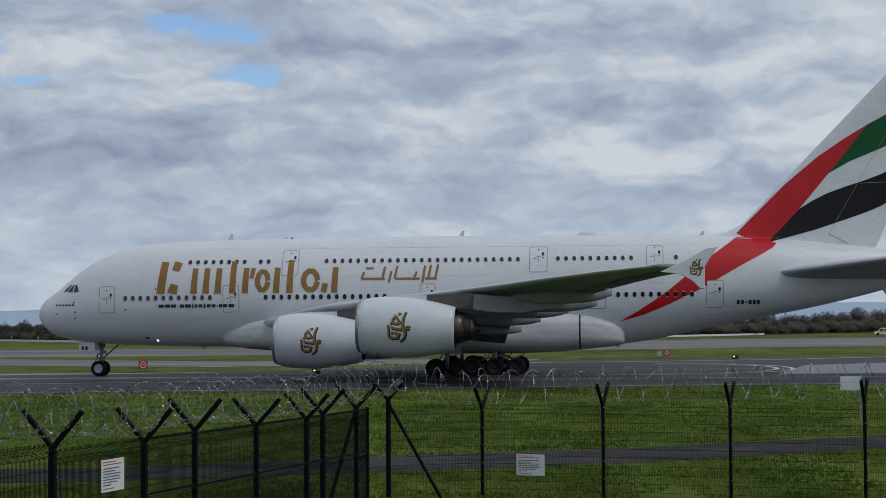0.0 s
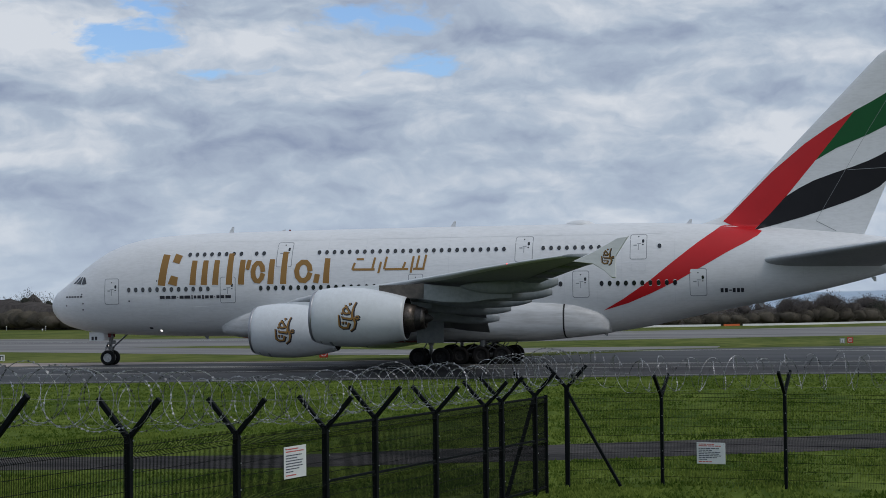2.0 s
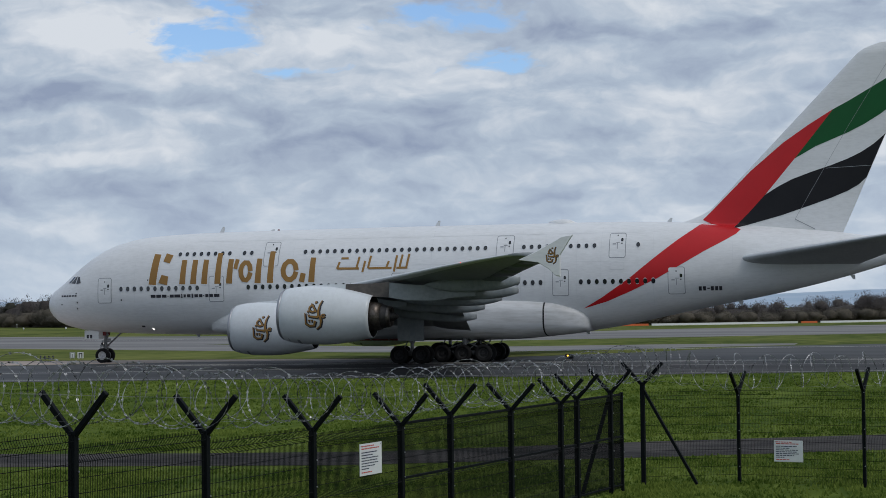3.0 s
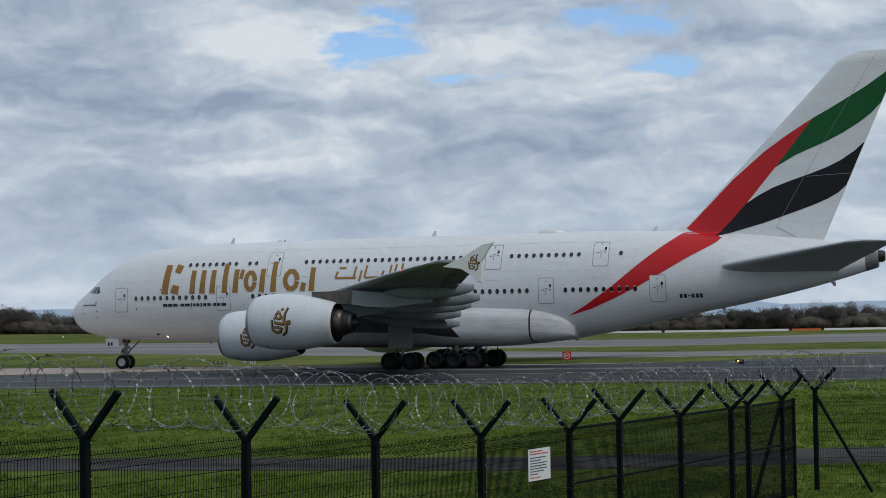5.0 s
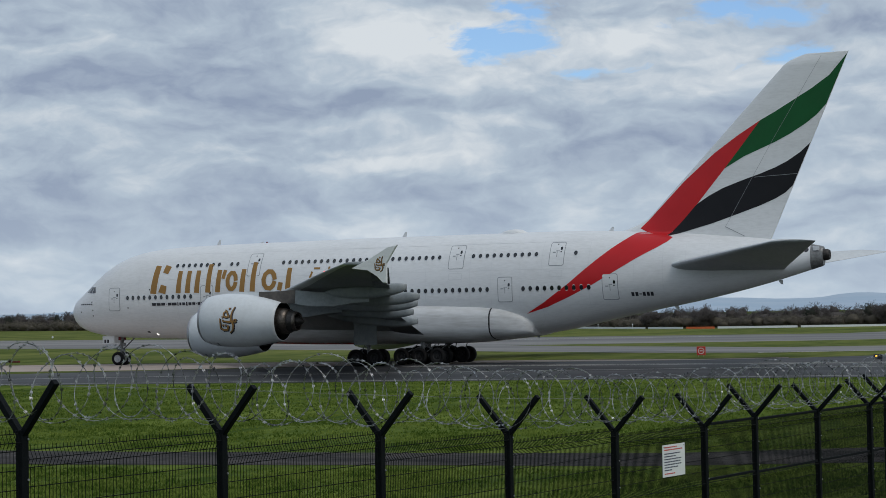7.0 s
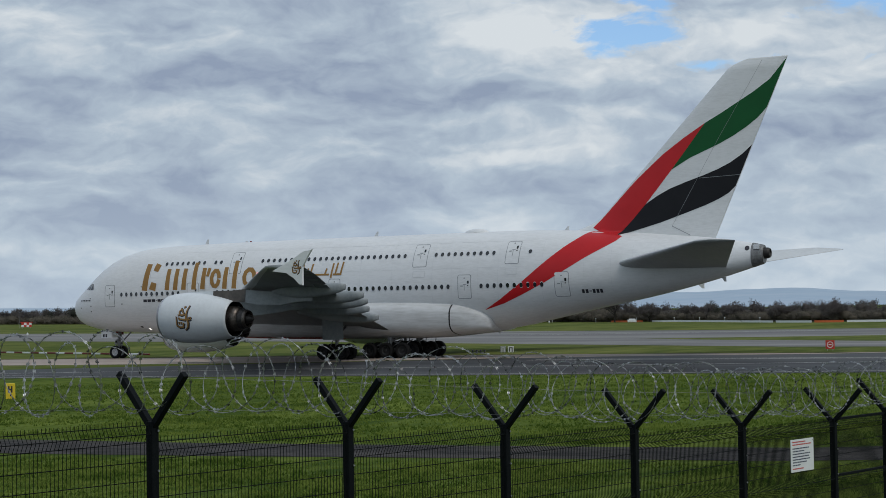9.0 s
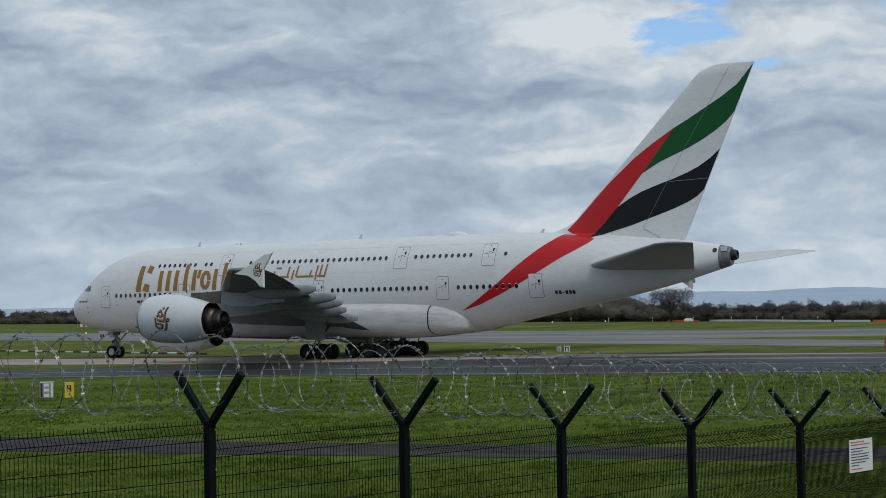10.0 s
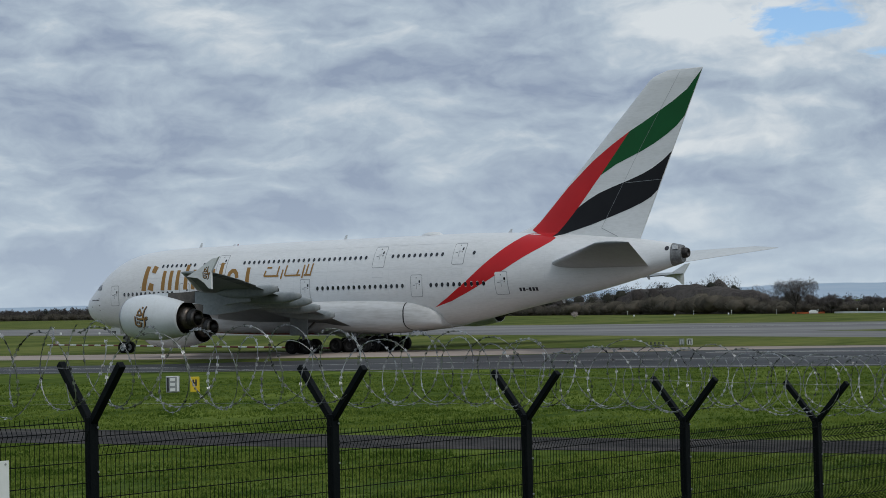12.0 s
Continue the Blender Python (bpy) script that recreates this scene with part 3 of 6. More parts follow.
def build_fence():
    run_a = tagged(new("perimeter_fence"), "black welded mesh fence stepping down a bank, with Y-armed posts", "fence", "runs of the boundary fence")
    run_b = tagged(new("perimeter_fence"), "black fine mesh fence with slim Y-armed posts on level grass", "fence", "runs of the boundary fence")
    wire_a = tagged(new("razor_wire"), "galvanised razor wire coiled along the arms of a stepped fence", "razor wire", "coils along the boundary fence")
    wire_b = tagged(new("razor_wire"), "galvanised razor wire coiled along a level fence", "razor wire", "coils along the boundary fence")
    head_a = math.atan2(DIR_A.y, DIR_A.x)
    for k, (u, z) in enumerate(POSTS_A):
        x, y = on_a(u)
        post = fence_post(run_a, x, y, z, head_a, arm=(0.52, 0.50) if k < 9 else (0.50, 0.46))
        if k == len(POSTS_A) - 1:
            brace(post, head_a, 1.28, -0.36)
        if k == len(POSTS_A) - 2:
            brace(post, head_a, -0.5, -1.0)
    x, y = on_a(28.8)
    fence_post(run_a, x, y, 2.25, head_a, arm=None, width=0.07)
    for k in range(len(POSTS_A) - 1):
        (u0, za), (u1, zb) = POSTS_A[k], POSTS_A[k + 1]
        (xa, ya), (xb, yb) = on_a(u0), on_a(u1)
        low = max(bank_height(xa, ya), bank_height(xb, yb)) + 0.05
        if k < 12:
            mesh_panel(run_a, xa, ya, xb, yb, min(za, zb) - 0.02 if k < 8 else 2.2, low, r=0.0041 if k < 6 else 0.0054, pitch=0.05 if k < 4 else 0.036, rails=k >= 7)
        razor_coil(wire_a, xa, ya, za + 0.48, xb, yb, zb + 0.48, seed=10 + k)
    (xa, ya), (xb, yb) = on_a(28.1), on_a(28.8)
    mesh_panel(run_a, xa, ya, xb, yb, 2.2, 0.05, pitch=0.032, r=0.0056, rails=True)
    head_b = math.atan2(-0.26, 0.965)
    cx, cy = on_a(30.2)
    for x, y, z in POSTS_B:
        fence_post(run_b, x, y, z, head_b, arm=(0.50, 0.44), width=0.075)
    chain = [(cx, cy, 2.42)] + POSTS_B
    razor_coil(wire_b, cx + 0.10, cy - 0.1, 2.62, cx + 0.34, cy - 0.16, 2.72, radius=0.13, pitch=0.07, seed=77)
    for k, ((xa, ya, za), (xb, yb, zb)) in enumerate(zip(chain, chain[1:])):
        mesh_panel(run_b, xa, ya, xb, yb, 2.2, 0.05, r=0.0024, pitch=0.036, level=0.0042)
        razor_coil(wire_b, xa, ya, za + 0.42, xb, yb, zb + 0.42, seed=40 + k)


build_fence()

# ---- airliner: x aft from the nose, y to starboard, z up from the ground ----
FUSE_X = [0, .12, .3, .6, 1.2, 1.8, 2.6, 3.9, 5.8, 7.5, 9.9, 12.4, 15.5, 19, 26, 33, 40, 46, 49, 51.5, 53.9, 57.5, 59.7, 63, 66.6, 69, 70.0]
FUSE_TOP = [5.0, 5.4, 5.75, 6.1, 6.5, 6.95, 7.6, 8.6, 9.65, 10.2, 10.55, 10.7, 10.78, 10.82, 10.87, 10.9, 10.9, 10.9, 10.88, 10.82, 10.72, 10.5, 10.35, 10.0, 9.6, 9.2, 9.0]
FUSE_LOW = [4.95, 4.55, 4.2, 3.85, 3.4, 3.15, 2.95, 2.7, 2.55, 2.47, 2.4, 2.33, 2.3, 2.3, 2.3, 2.3, 2.3, 2.35, 2.7, 3.2, 3.7, 4.4, 4.8, 5.5, 6.4, 7.1, 7.4]
FUSE_W = [.03, .5, .78, 1.1, 1.55, 1.85, 2.2, 2.65, 3.05, 3.27, 3.45, 3.55, 3.57, 3.57, 3.57, 3.57, 3.57, 3.57, 3.52, 3.4, 3.2, 2.8, 2.5, 1.95, 1.3, .85, .62]
ROUND = 2.15


def fuse(x):
    return tuple(float(smooth_curve(FUSE_X, v, x)[0]) for v in (FUSE_TOP, FUSE_LOW, FUSE_W))


def half_width(x, z):
    t, b, w = fuse(x)
    c = b + 0.46 * (t - b)
    a = (t - c) if z > c else (c - b)
    return w * max(0.0, 1 - min(1.0, abs(z - c) / a) ** ROUND) ** (1 / ROUND)


def port(x, z):
    return -half_width(x, z)


def oval(t, b, w, n=60, e=ROUND, mid=0.46):
    c = b + mid * (t - b)
    ring = []
    for k in range(n):
        q = 2 * math.pi * k / n
        cs, sn = math.cos(q), math.sin(q)
        y = math.copysign(abs(cs) ** (2 / e), cs) * w
        z = c + math.copysign(abs(sn) ** (2 / e), sn) * ((t - c) if sn > 0 else (c - b))
        ring.append((y, z))
    return ring


def foil(chord, thick, n=14, camber=0.015):
    """An aerofoil outline from the trailing edge over the top to the nose and back."""
    up, low = [], []
    for k in range(n + 1):
        s = 0.5 * (1 - math.cos(math.pi * k / n))
        y = 5 * thick * (0.2969 * math.sqrt(s) - 0.126 * s - 0.3516 * s * s + 0.2843 * s ** 3 - 0.1036 * s ** 4) + 0.002
        c = camber * 4 * s * (1 - s)
        up.append((s * chord, (c + y) * chord))
        low.append((s * chord, (c - y) * chord))
    return up[::-1] + low[1:]


airliner = tagged(new("airliner"), "white double-deck four-engine airliner with red, green and black tail, taxiing", "airliner")


def build_body():
    bm = bmesh.new()
    xs = sorted(set(list(np.linspace(0, 1, 12) ** 2 * 8) + list(np.arange(8, 70.01, 0.8)) + [70.0]))
    loft(bm, [[(x, y, z) for y, z in oval(*fuse(x))] for x in xs])
    part("fuselage", bm, WHITE, airliner, "white painted fuselage", True)
    # belly fairing round the wing root
    bm = bmesh.new()
    fx = [15.6, 16.6, 18.5, 22, 28, 36, 41, 43.4, 45.2, 46.4, 47.0]
    ft = [3.6, 4.1, 4.75, 5.1, 5.25, 5.3, 5.15, 4.95, 4.5, 3.95, 3.3]
    fb = [2.5, 2.25, 2.05, 1.85, 1.72, 1.68, 1.75, 1.95, 2.12, 2.28, 2.42]
    fw = [2.45, 3.0, 3.55, 3.88, 4.05, 4.08, 4.02, 3.95, 3.6, 3.12, 2.5]
    rings = []
    for x in np.arange(15.6, 47.01, 0.4):
        t, b, w = (float(smooth_curve(fx, v, x)[0]) for v in (ft, fb, fw))
        rings.append([(x, y, z) for y, z in oval(t, b, w, 48, 3.2 + 0.7 * min(1.0, max(0.0, (x - 43.4) / 2.0)), 0.5)])
    loft(bm, rings)
    part("belly_fairing", bm, GRIMY_WHITE, airliner, "white belly fairing streaked with grime", True)
    bm = bmesh.new()
    rings = []
    for x in (43.36, 43.37, 43.49, 43.5):
        t, b, w = (float(smooth_curve(fx, v, x)[0]) for v in (ft, fb, fw))
        o = 0.012 if 43.365 < x < 43.495 else -0.02
        rings.append([(x, y, z) for y, z in oval(t + o, b - o, w + o, 48, 3.2, 0.5)])
    loft(bm, rings, cap=False)
    part("fairing_gap", bm, BLACK_VOID, airliner, "dark gap across the belly fairing")
    # plain red shapes painted under the belly
    for x0 in np.arange(17.2, 31.5, 1.5):
        bm = bmesh.new()
        rings = []
        for x in np.linspace(x0, x0 + 1.38, 4):
            t, b, w = (float(smooth_curve(fx, v, x)[0]) for v in (ft, fb, fw))
            o = 0.014
            ring = oval(t + o, b - o, w + o, 96, 3.2, 0.5)
            rings.append([(x, y, z) for y, z in ring[63:82]])
        loft(bm, rings, close=False)
        part("belly_shape", bm, RED, airliner, "plain red shape under the belly", True)
    # tail cone end with the exhaust of the auxiliary unit
    bm = bmesh.new()
    loft(bm, [[(x, y, z) for y, z in oval(t, b, w, 28, 2.2)] for x, t, b, w in ((69.25, 9.15, 7.18, .81), (69.26, 9.17, 7.16, .83), (70.05, 9.0, 7.40, .65), (70.18, 8.95, 7.48, .60), (70.18, 8.85, 7.6, .5))])
    tail = part("tail_cone", bm, STRUT, airliner, "dull bare metal tail cone")
    skin("drain_hole", [bow(68.95, 8.72, .19, .2, 0, 345)], INK, airliner, 0.014, 0.2)
    bm = bmesh.new()
    spin_profile(bm, [(70.1, 0.46), (70.5, 0.44), (70.66, 0.36), (70.66, 0.28), (70.2, 0.24)], 24, 0, 8.3)
    part("exhaust_pipe", bm, CORE_METAL, tail, "sooty exhaust pipe", True)
    bm = bmesh.new()
    box(bm, 69.45, 69.95, -.74, -.60, 8.62, 8.98, .03)
    part("access_panel", bm, FRAME_GREY, tail, "pale panel on the metal tail")
    # radome hump, blade aerials, beacon on the crown
    bm = bmesh.new()
    rings = [[(x, w * math.cos(q), 10.84 + h * math.sin(q)) for q in np.linspace(0, math.pi, 11)] for x, w, h in ((43.1, .02, .02), (43.35, .4, .2), (43.8, .62, .32), (44.4, .7, .37), (45.0, .6, .3), (45.6, .02, .02))]
    loft(bm, rings, close=False)
    part("aerial_hump", bm, WHITE, airliner, "", True)
    for x, h in ((15.4, .48), (33.9, .42), (52.6, .32), (19.8, .12)):
        bm = bmesh.new()
        top = fuse(x)[0]
        loft(bm, [[(x, .025, top - .05), (x + .42, .01, top - .05), (x + .42, -.01, top - .05), (x, -.025, top - .05)], [(x + .3, .01, top + h), (x + .48, .005, top + h), (x + .48, -.005, top + h), (x + .3, -.01, top + h)]])
        part("blade_aerial", bm, FRAME_GREY, airliner)
    for x, h in ((13.2, .25), (46.0, .22), (58.0, .3), (66.5, .3)):
        bm = bmesh.new()
        low = fuse(x)[1] if x != 46.0 else 2.3
        loft(bm, [[(x, .02, low + .06), (x + .4, .01, low + .06), (x + .4, -.01, low + .06), (x, -.02, low + .06)], [(x + .25, .01, low - h), (x + .42, .005, low - h), (x + .42, -.005, low - h), (x + .25, -.01, low - h)]])
        part("belly_aerial", bm, FRAME_GREY, airliner)
    bm = bmesh.new()
    bmesh.ops.create_uvsphere(bm, u_segments=12, v_segments=8, radius=0.10, matrix=pose(20.6, 0, 10.84))
    part("beacon", bm, RED_DARK, airliner, "red beacon on the crown", True)


def rounded(x0, x1, z0, z1, r, n=5):
    pts = []
    for cx, cz, a0 in ((x1 - r, z1 - r, 0), (x0 + r, z1 - r, 90), (x0 + r, z0 + r, 180), (x1 - r, z0 + r, 270)):
        for k in range(n + 1):
            q = radians(a0 + 90 * k / n)
            pts.append((cx + r * math.cos(q), cz + r * math.sin(q)))
    return pts


def skin(name, outlines, mat, parent, lift, step=0.45, surface=port, label=""):
    whole = bmesh.new()
    for o in outlines:
        b = decal(o, surface, lift, step)
        me = bpy.data.meshes.new("tmp")
        b.to_mesh(me)
        b.free()
        whole.from_mesh(me)
        bpy.data.meshes.remove(me)
    return part(name, whole, mat, parent, label, True)


def stroke(pts, w0, w1=None):
    """The outline of a bar along a bent line, tapering from w0 to w1."""
    w1 = w0 if w1 is None else w1
    left, right = [], []
    for k, (x, z) in enumerate(pts):
        a, b = pts[max(0, k - 1)], pts[min(len(pts) - 1, k + 1)]
        n = Vector((-(b[1] - a[1]), b[0] - a[0])).normalized() * (w0 + (w1 - w0) * k / (len(pts) - 1)) / 2
        left.append((x + n.x, z + n.y))
        right.append((x - n.x, z - n.y))
    return Strip(left + right[::-1])


def bow(cx, cz, rx, rz, a0, a1, n=10):
    return [(cx + rx * math.cos(radians(a0 + (a1 - a0) * k / n)), cz + rz * math.sin(radians(a0 + (a1 - a0) * k / n))) for k in range(n + 1)]


def build_side():
    for x0, x1, z0, z1 in ((5.8, 7.1, 5.0, 7.1), (15.8, 17.1, 5.0, 7.1), (31.2, 32.4, 5.05, 7.1), (44.1, 45.4, 5.08, 7.15), (53.0, 54.3, 5.1, 7.2), (20.4, 21.7, 7.8, 9.8), (39.6, 41.0, 7.9, 9.9), (48.5, 49.8, 7.95, 9.9)):
        d = skin("door", [rounded(x0, x1, z0, z1, 0.16)], SEAM, airliner, 0.010)
        skin("door_leaf", [rounded(x0 + .05, x1 - .05, z0 + .05, z1 - .05, 0.13)], WHITE, d, 0.018)
        mx, mz = (x0 + x1) / 2, z0 + 1.42
        skin("door_window", [rounded(mx + .26, mx + .44, mz - .14, mz + .14, 0.085)], GLASS_DARK, d, 0.026)
        for mark in (rounded(mx - .05, mx + .04, mz + .30, mz + .40, 0.03), rounded(mx + .27, mx + .40, mz - .32, mz - .24, .03)):
            skin("door_mark", [mark], INK, d, 0.026)
        skin("door_handle", [rounded(mx - .38, mx - .12, mz - .36, mz - .28, .03), rounded(mx - .1, mx + .2, mz - .22, mz - .17, .02), rounded(mx - .03, mx + .02, mz - .7, mz - .25, .02)], SEAM, d, 0.026)
    # cabin windows: a pale frame and dark glass, one piece each
    def oblong(rx, rz, depth):
        bm = bmesh.new()
        ring = [(rx * math.cos(q), rz * math.sin(q)) for q in np.linspace(0, 2 * math.pi, 13)[:-1]]
        loft(bm, [[(x, 0.04, z) for x, z in ring], [(x, -depth, z) for x, z in ring], [(x * .9, -depth - .006, z * .9) for x, z in ring]])
        return bm
    frame_me = pane_me = None
    rows = [(6.15, 8.0, 12), (6.15, 19.2, 16), (6.15, 33.3, 17), (6.15, 46.35, 10), (8.92, 13.1, 8), (8.92, 18.7, 2), (8.92, 23.9, 25), (8.94, 41.8, 10), (8.96, 50.75, 1)]
    for z, x0, n in rows:
        for k in range(n):
            x = x0 + 0.618 * k
            y = port(x, z)
            lean = math.degrees(math.atan2(port(x, z + .2) - port(x, z - .2), 0.4))
            yaw = math.degrees(math.atan2(port(x + .3, z) - port(x - .3, z), 0.6))
            m = pose(x, y, z, -lean, 0, yaw)
            if frame_me is None:
                f = part("window", oblong(0.215, 0.265, 0.006), FRAME_GREY, airliner)
                f.matrix_basis = m
                p = part("pane", oblong(0.155, 0.205, 0.016), GLASS_DARK, f)
                frame_me, pane_me = f.data, p.data
            else:
                f = again("window", frame_me, m, airliner)
                again("pane", pane_me, Matrix.Identity(4), f)
    # cockpit windows
    for o in ([(2.93, 6.72), (3.42, 7.28), (3.52, 7.28), (3.42, 6.68)], [(3.52, 6.66), (3.62, 7.27), (3.80, 7.24), (4.02, 6.72)], [(2.55, 6.75), (2.85, 6.74), (3.28, 7.26), (3.1, 7.28)]):
        skin("cockpit_window", [o], GLASS_DARK, airliner, 0.016, 0.15)
    # small ports, marks and a lit lamp low on the nose
    for x, z in ((3.62, 5.85), (3.75, 5.1), (3.72, 4.6), (2.05, 4.95), (10.45, 6.85), (8.0, 5.25)):
        skin("port_hole", [bow(x, z, .07, .07, 0, 330)], INK, airliner, 0.014, 0.3)
    for x in np.arange(1.95, 3.5, .3):
        skin("name_bar", [stroke([(x, 5.66), (x + .22, 5.66)], .12)], INK, airliner, 0.014, 0.2, label="dark bar of writing on the nose")
    skin("scoop", [rounded(9.3, 9.6, 2.98, 3.12, .05)], INK, airliner, 0.02, 0.2)
    skin("lamp", [bow(10.2, 2.82, .09, .09, 0, 330)], WHITE_LAMP, airliner, 0.03, 0.2, label="small lit white lamp")
    # the gold wordmark as plain bars and rings
    z0 = 6.46
    gold = [stroke([(10.85, 6.46), (11.13, 8.98)], .66, .60), stroke([(12.0, 8.28), (12.2, 8.95)], .60, .66), stroke([(11.78, 6.5), (11.96, 7.2)], .78, .62)]
    gold += [stroke([(x, z0), (x + .1, top)], .52, .44) for x, top in ((13.5, 8.45), (14.45, 8.45), (15.4, 8.45), (16.55, 8.98), (17.55, 8.45), (20.0, 8.45), (21.05, 9.02), (24.55, 8.45))]
    gold += [stroke([(18.05, 7.65), (18.2, 8.42)], .34), stroke(bow(18.95, 7.44, .42, .74, 0, 352), .40), stroke(bow(22.7, 7.44, .56, .76, 0, 352), .42), stroke([(23.72, 6.5), (23.86, 7.2)], .44)]
    rim = [stroke([(10.83, 6.38), (11.15, 9.06)], .80, .74)]
    rim += [stroke([(x - .005, z0 - .07), (x + .105, top + .06)], .64, .56) for x, top in ((13.5, 8.45), (14.45, 8.45), (15.4, 8.45), (16.55, 8.98), (17.55, 8.45), (20.0, 8.45), (21.05, 9.02), (24.55, 8.45))]
    for o in rim:
        skin("wordmark_edge", [o], SIGN_WHITE, airliner, 0.020, 0.4, label="white edging of a gold shape")
    for o in gold:
        skin("wordmark_shape", [o], GOLD, airliner, 0.030, 0.4, label="plain gold shape of the wordmark")
    script = [stroke([(26.7, 7.52), (28.5, 7.5)], .18), stroke([(29.3, 7.5), (31.2, 7.5)], .17), stroke([(31.6, 7.5), (32.5, 7.5)], .17), stroke([(27.0, 8.33), (27.6, 8.33)], .16)]
    script += [stroke([(x, low), (x + .2, top)], .17) for x, low, top in ((26.68, 7.5, 8.05), (28.3, 7.5, 8.45), (28.8, 7.2, 8.1), (29.25, 7.5, 8.5), (30.75, 7.5, 8.05), (31.4, 7.2, 8.5), (31.85, 7.5, 8.55), (32.4, 7.5, 8.6))]
    for o in script:
        skin("script_shape", [o], GOLD, airliner, 0.028, 0.3, label="plain gold shape of the script")
    bars = [stroke([(x, 5.52), (x + w, 5.52)], h) for x, w, h in ((10.7, .42, .24), (11.2, .42, .24), (11.7, .40, .24), (12.2, .08, .08), (12.4, .34, .24), (12.8, .5, .24), (13.4, .1, .34), (13.6, .2, .24), (13.9, .3, .24), (14.3, .14, .34), (14.55, .3, .24), (14.95, .28, .24), (15.32, .08, .08), (15.5, .26, .24), (15.85, .3, .24), (16.25, .46, .24))]
    for o in bars:
        skin("address_bar", [o], INK, airliner, 0.034, 0.3, label="dark bar in a line of small writing")
    for x, h in ((55.3, .32), (55.62, .32), (55.92, .08), (56.2, .32), (56.52, .32), (56.82, .32)):
        skin("marking_bar", [stroke([(x, 5.52), (x + .22, 5.52)], h)], INK, airliner, 0.02, 0.3, label="dark bar of the tail marking")
    # faint panel joints
    for x in (13.4, 24.6, 34.4, 41.6, 47.9, 51.9, 57.9, 61.5):
        t, b, _ = fuse(x)
        skin("panel_joint", [stroke([(x, b + 1.0), (x, t - 0.5)], .018)], FRAME_GREY, airliner, 0.008, 0.4)
    for z, x0, x1 in ((7.72, 9.0, 54.0), (4.75, 8.0, 17.5), (4.75, 47.4, 56.0), (9.95, 14.0, 52.0), (3.55, 7.0, 15.8)):
        skin("panel_joint", [stroke([(float(x), z) for x in np.arange(x0, x1, 1.0)], .016)], FRAME_GREY, airliner, 0.008, 1.5)
    for x in (9.2, 11.4, 18.3, 22.9, 27.7, 30.4, 37.6, 43.5, 46.0, 55.6, 59.7):
        t, b, _ = fuse(x)
        skin("panel_joint", [stroke([(x, b + 2.4), (x, t - 1.0)], .014)], FRAME_GREY, airliner, 0.008, 0.5)
    for x0, x1, z0, z1 in ((39.7, 40.9, 7.0, 7.55), (48.6, 49.7, 7.05, 7.6)):
        f = skin("hatch", [rounded(x0, x1, z0, z1, .1)], FRAME_GREY, airliner, 0.008, 0.4)
        skin("hatch_leaf", [rounded(x0 + .03, x1 - .03, z0 + .03, z1 - .03, .09)], WHITE, f, 0.013, 0.4)
    # the red sweep down the rear fuselage
    sweep = [(46.43, 4.08), (47.96, 4.95), (49.09, 5.71), (50.23, 6.51), (51.37, 7.43), (52.53, 8.35), (53.69, 9.25), (54.85, 10.09), (55.3, 10.46), (55.7, 10.6), (56.5, 10.53), (57.5, 10.36), (58.45, 10.03), (58.12, 9.68), (57.37, 9.23), (55.8, 8.4), (53.99, 7.35), (52.18, 6.34), (50.15, 5.38), (48.35, 4.63)]
    skin("red_sweep", [sweep], RED, airliner, 0.016, 0.14, label="red sweep across the rear fuselage")


def fin_edges(z):
    lead = 55.25 + (z - 10.8) * 0.9655
    if z < 11.8:
        lead -= (11.8 - z) ** 2 * 1.1
    if z > 23.4:
        lead += (z - 23.4) ** 2 * 1.9
    return lead, 66.05 + (z - 9.6) * 0.4432


def fin_half(x, z):
    a, b = fin_edges(z)
    c = b - a
    s = min(1.0, max(0.0, (x - a) / c))
    return 5 * 0.095 * (0.2969 * math.sqrt(s) - 0.126 * s - 0.3516 * s * s + 0.2843 * s ** 3 - 0.1036 * s ** 4) * c + 0.03


def fin_port(x, z):
    y = -fin_half(x, z)
    return min(y, port(x, z)) if z < 10.9 else y


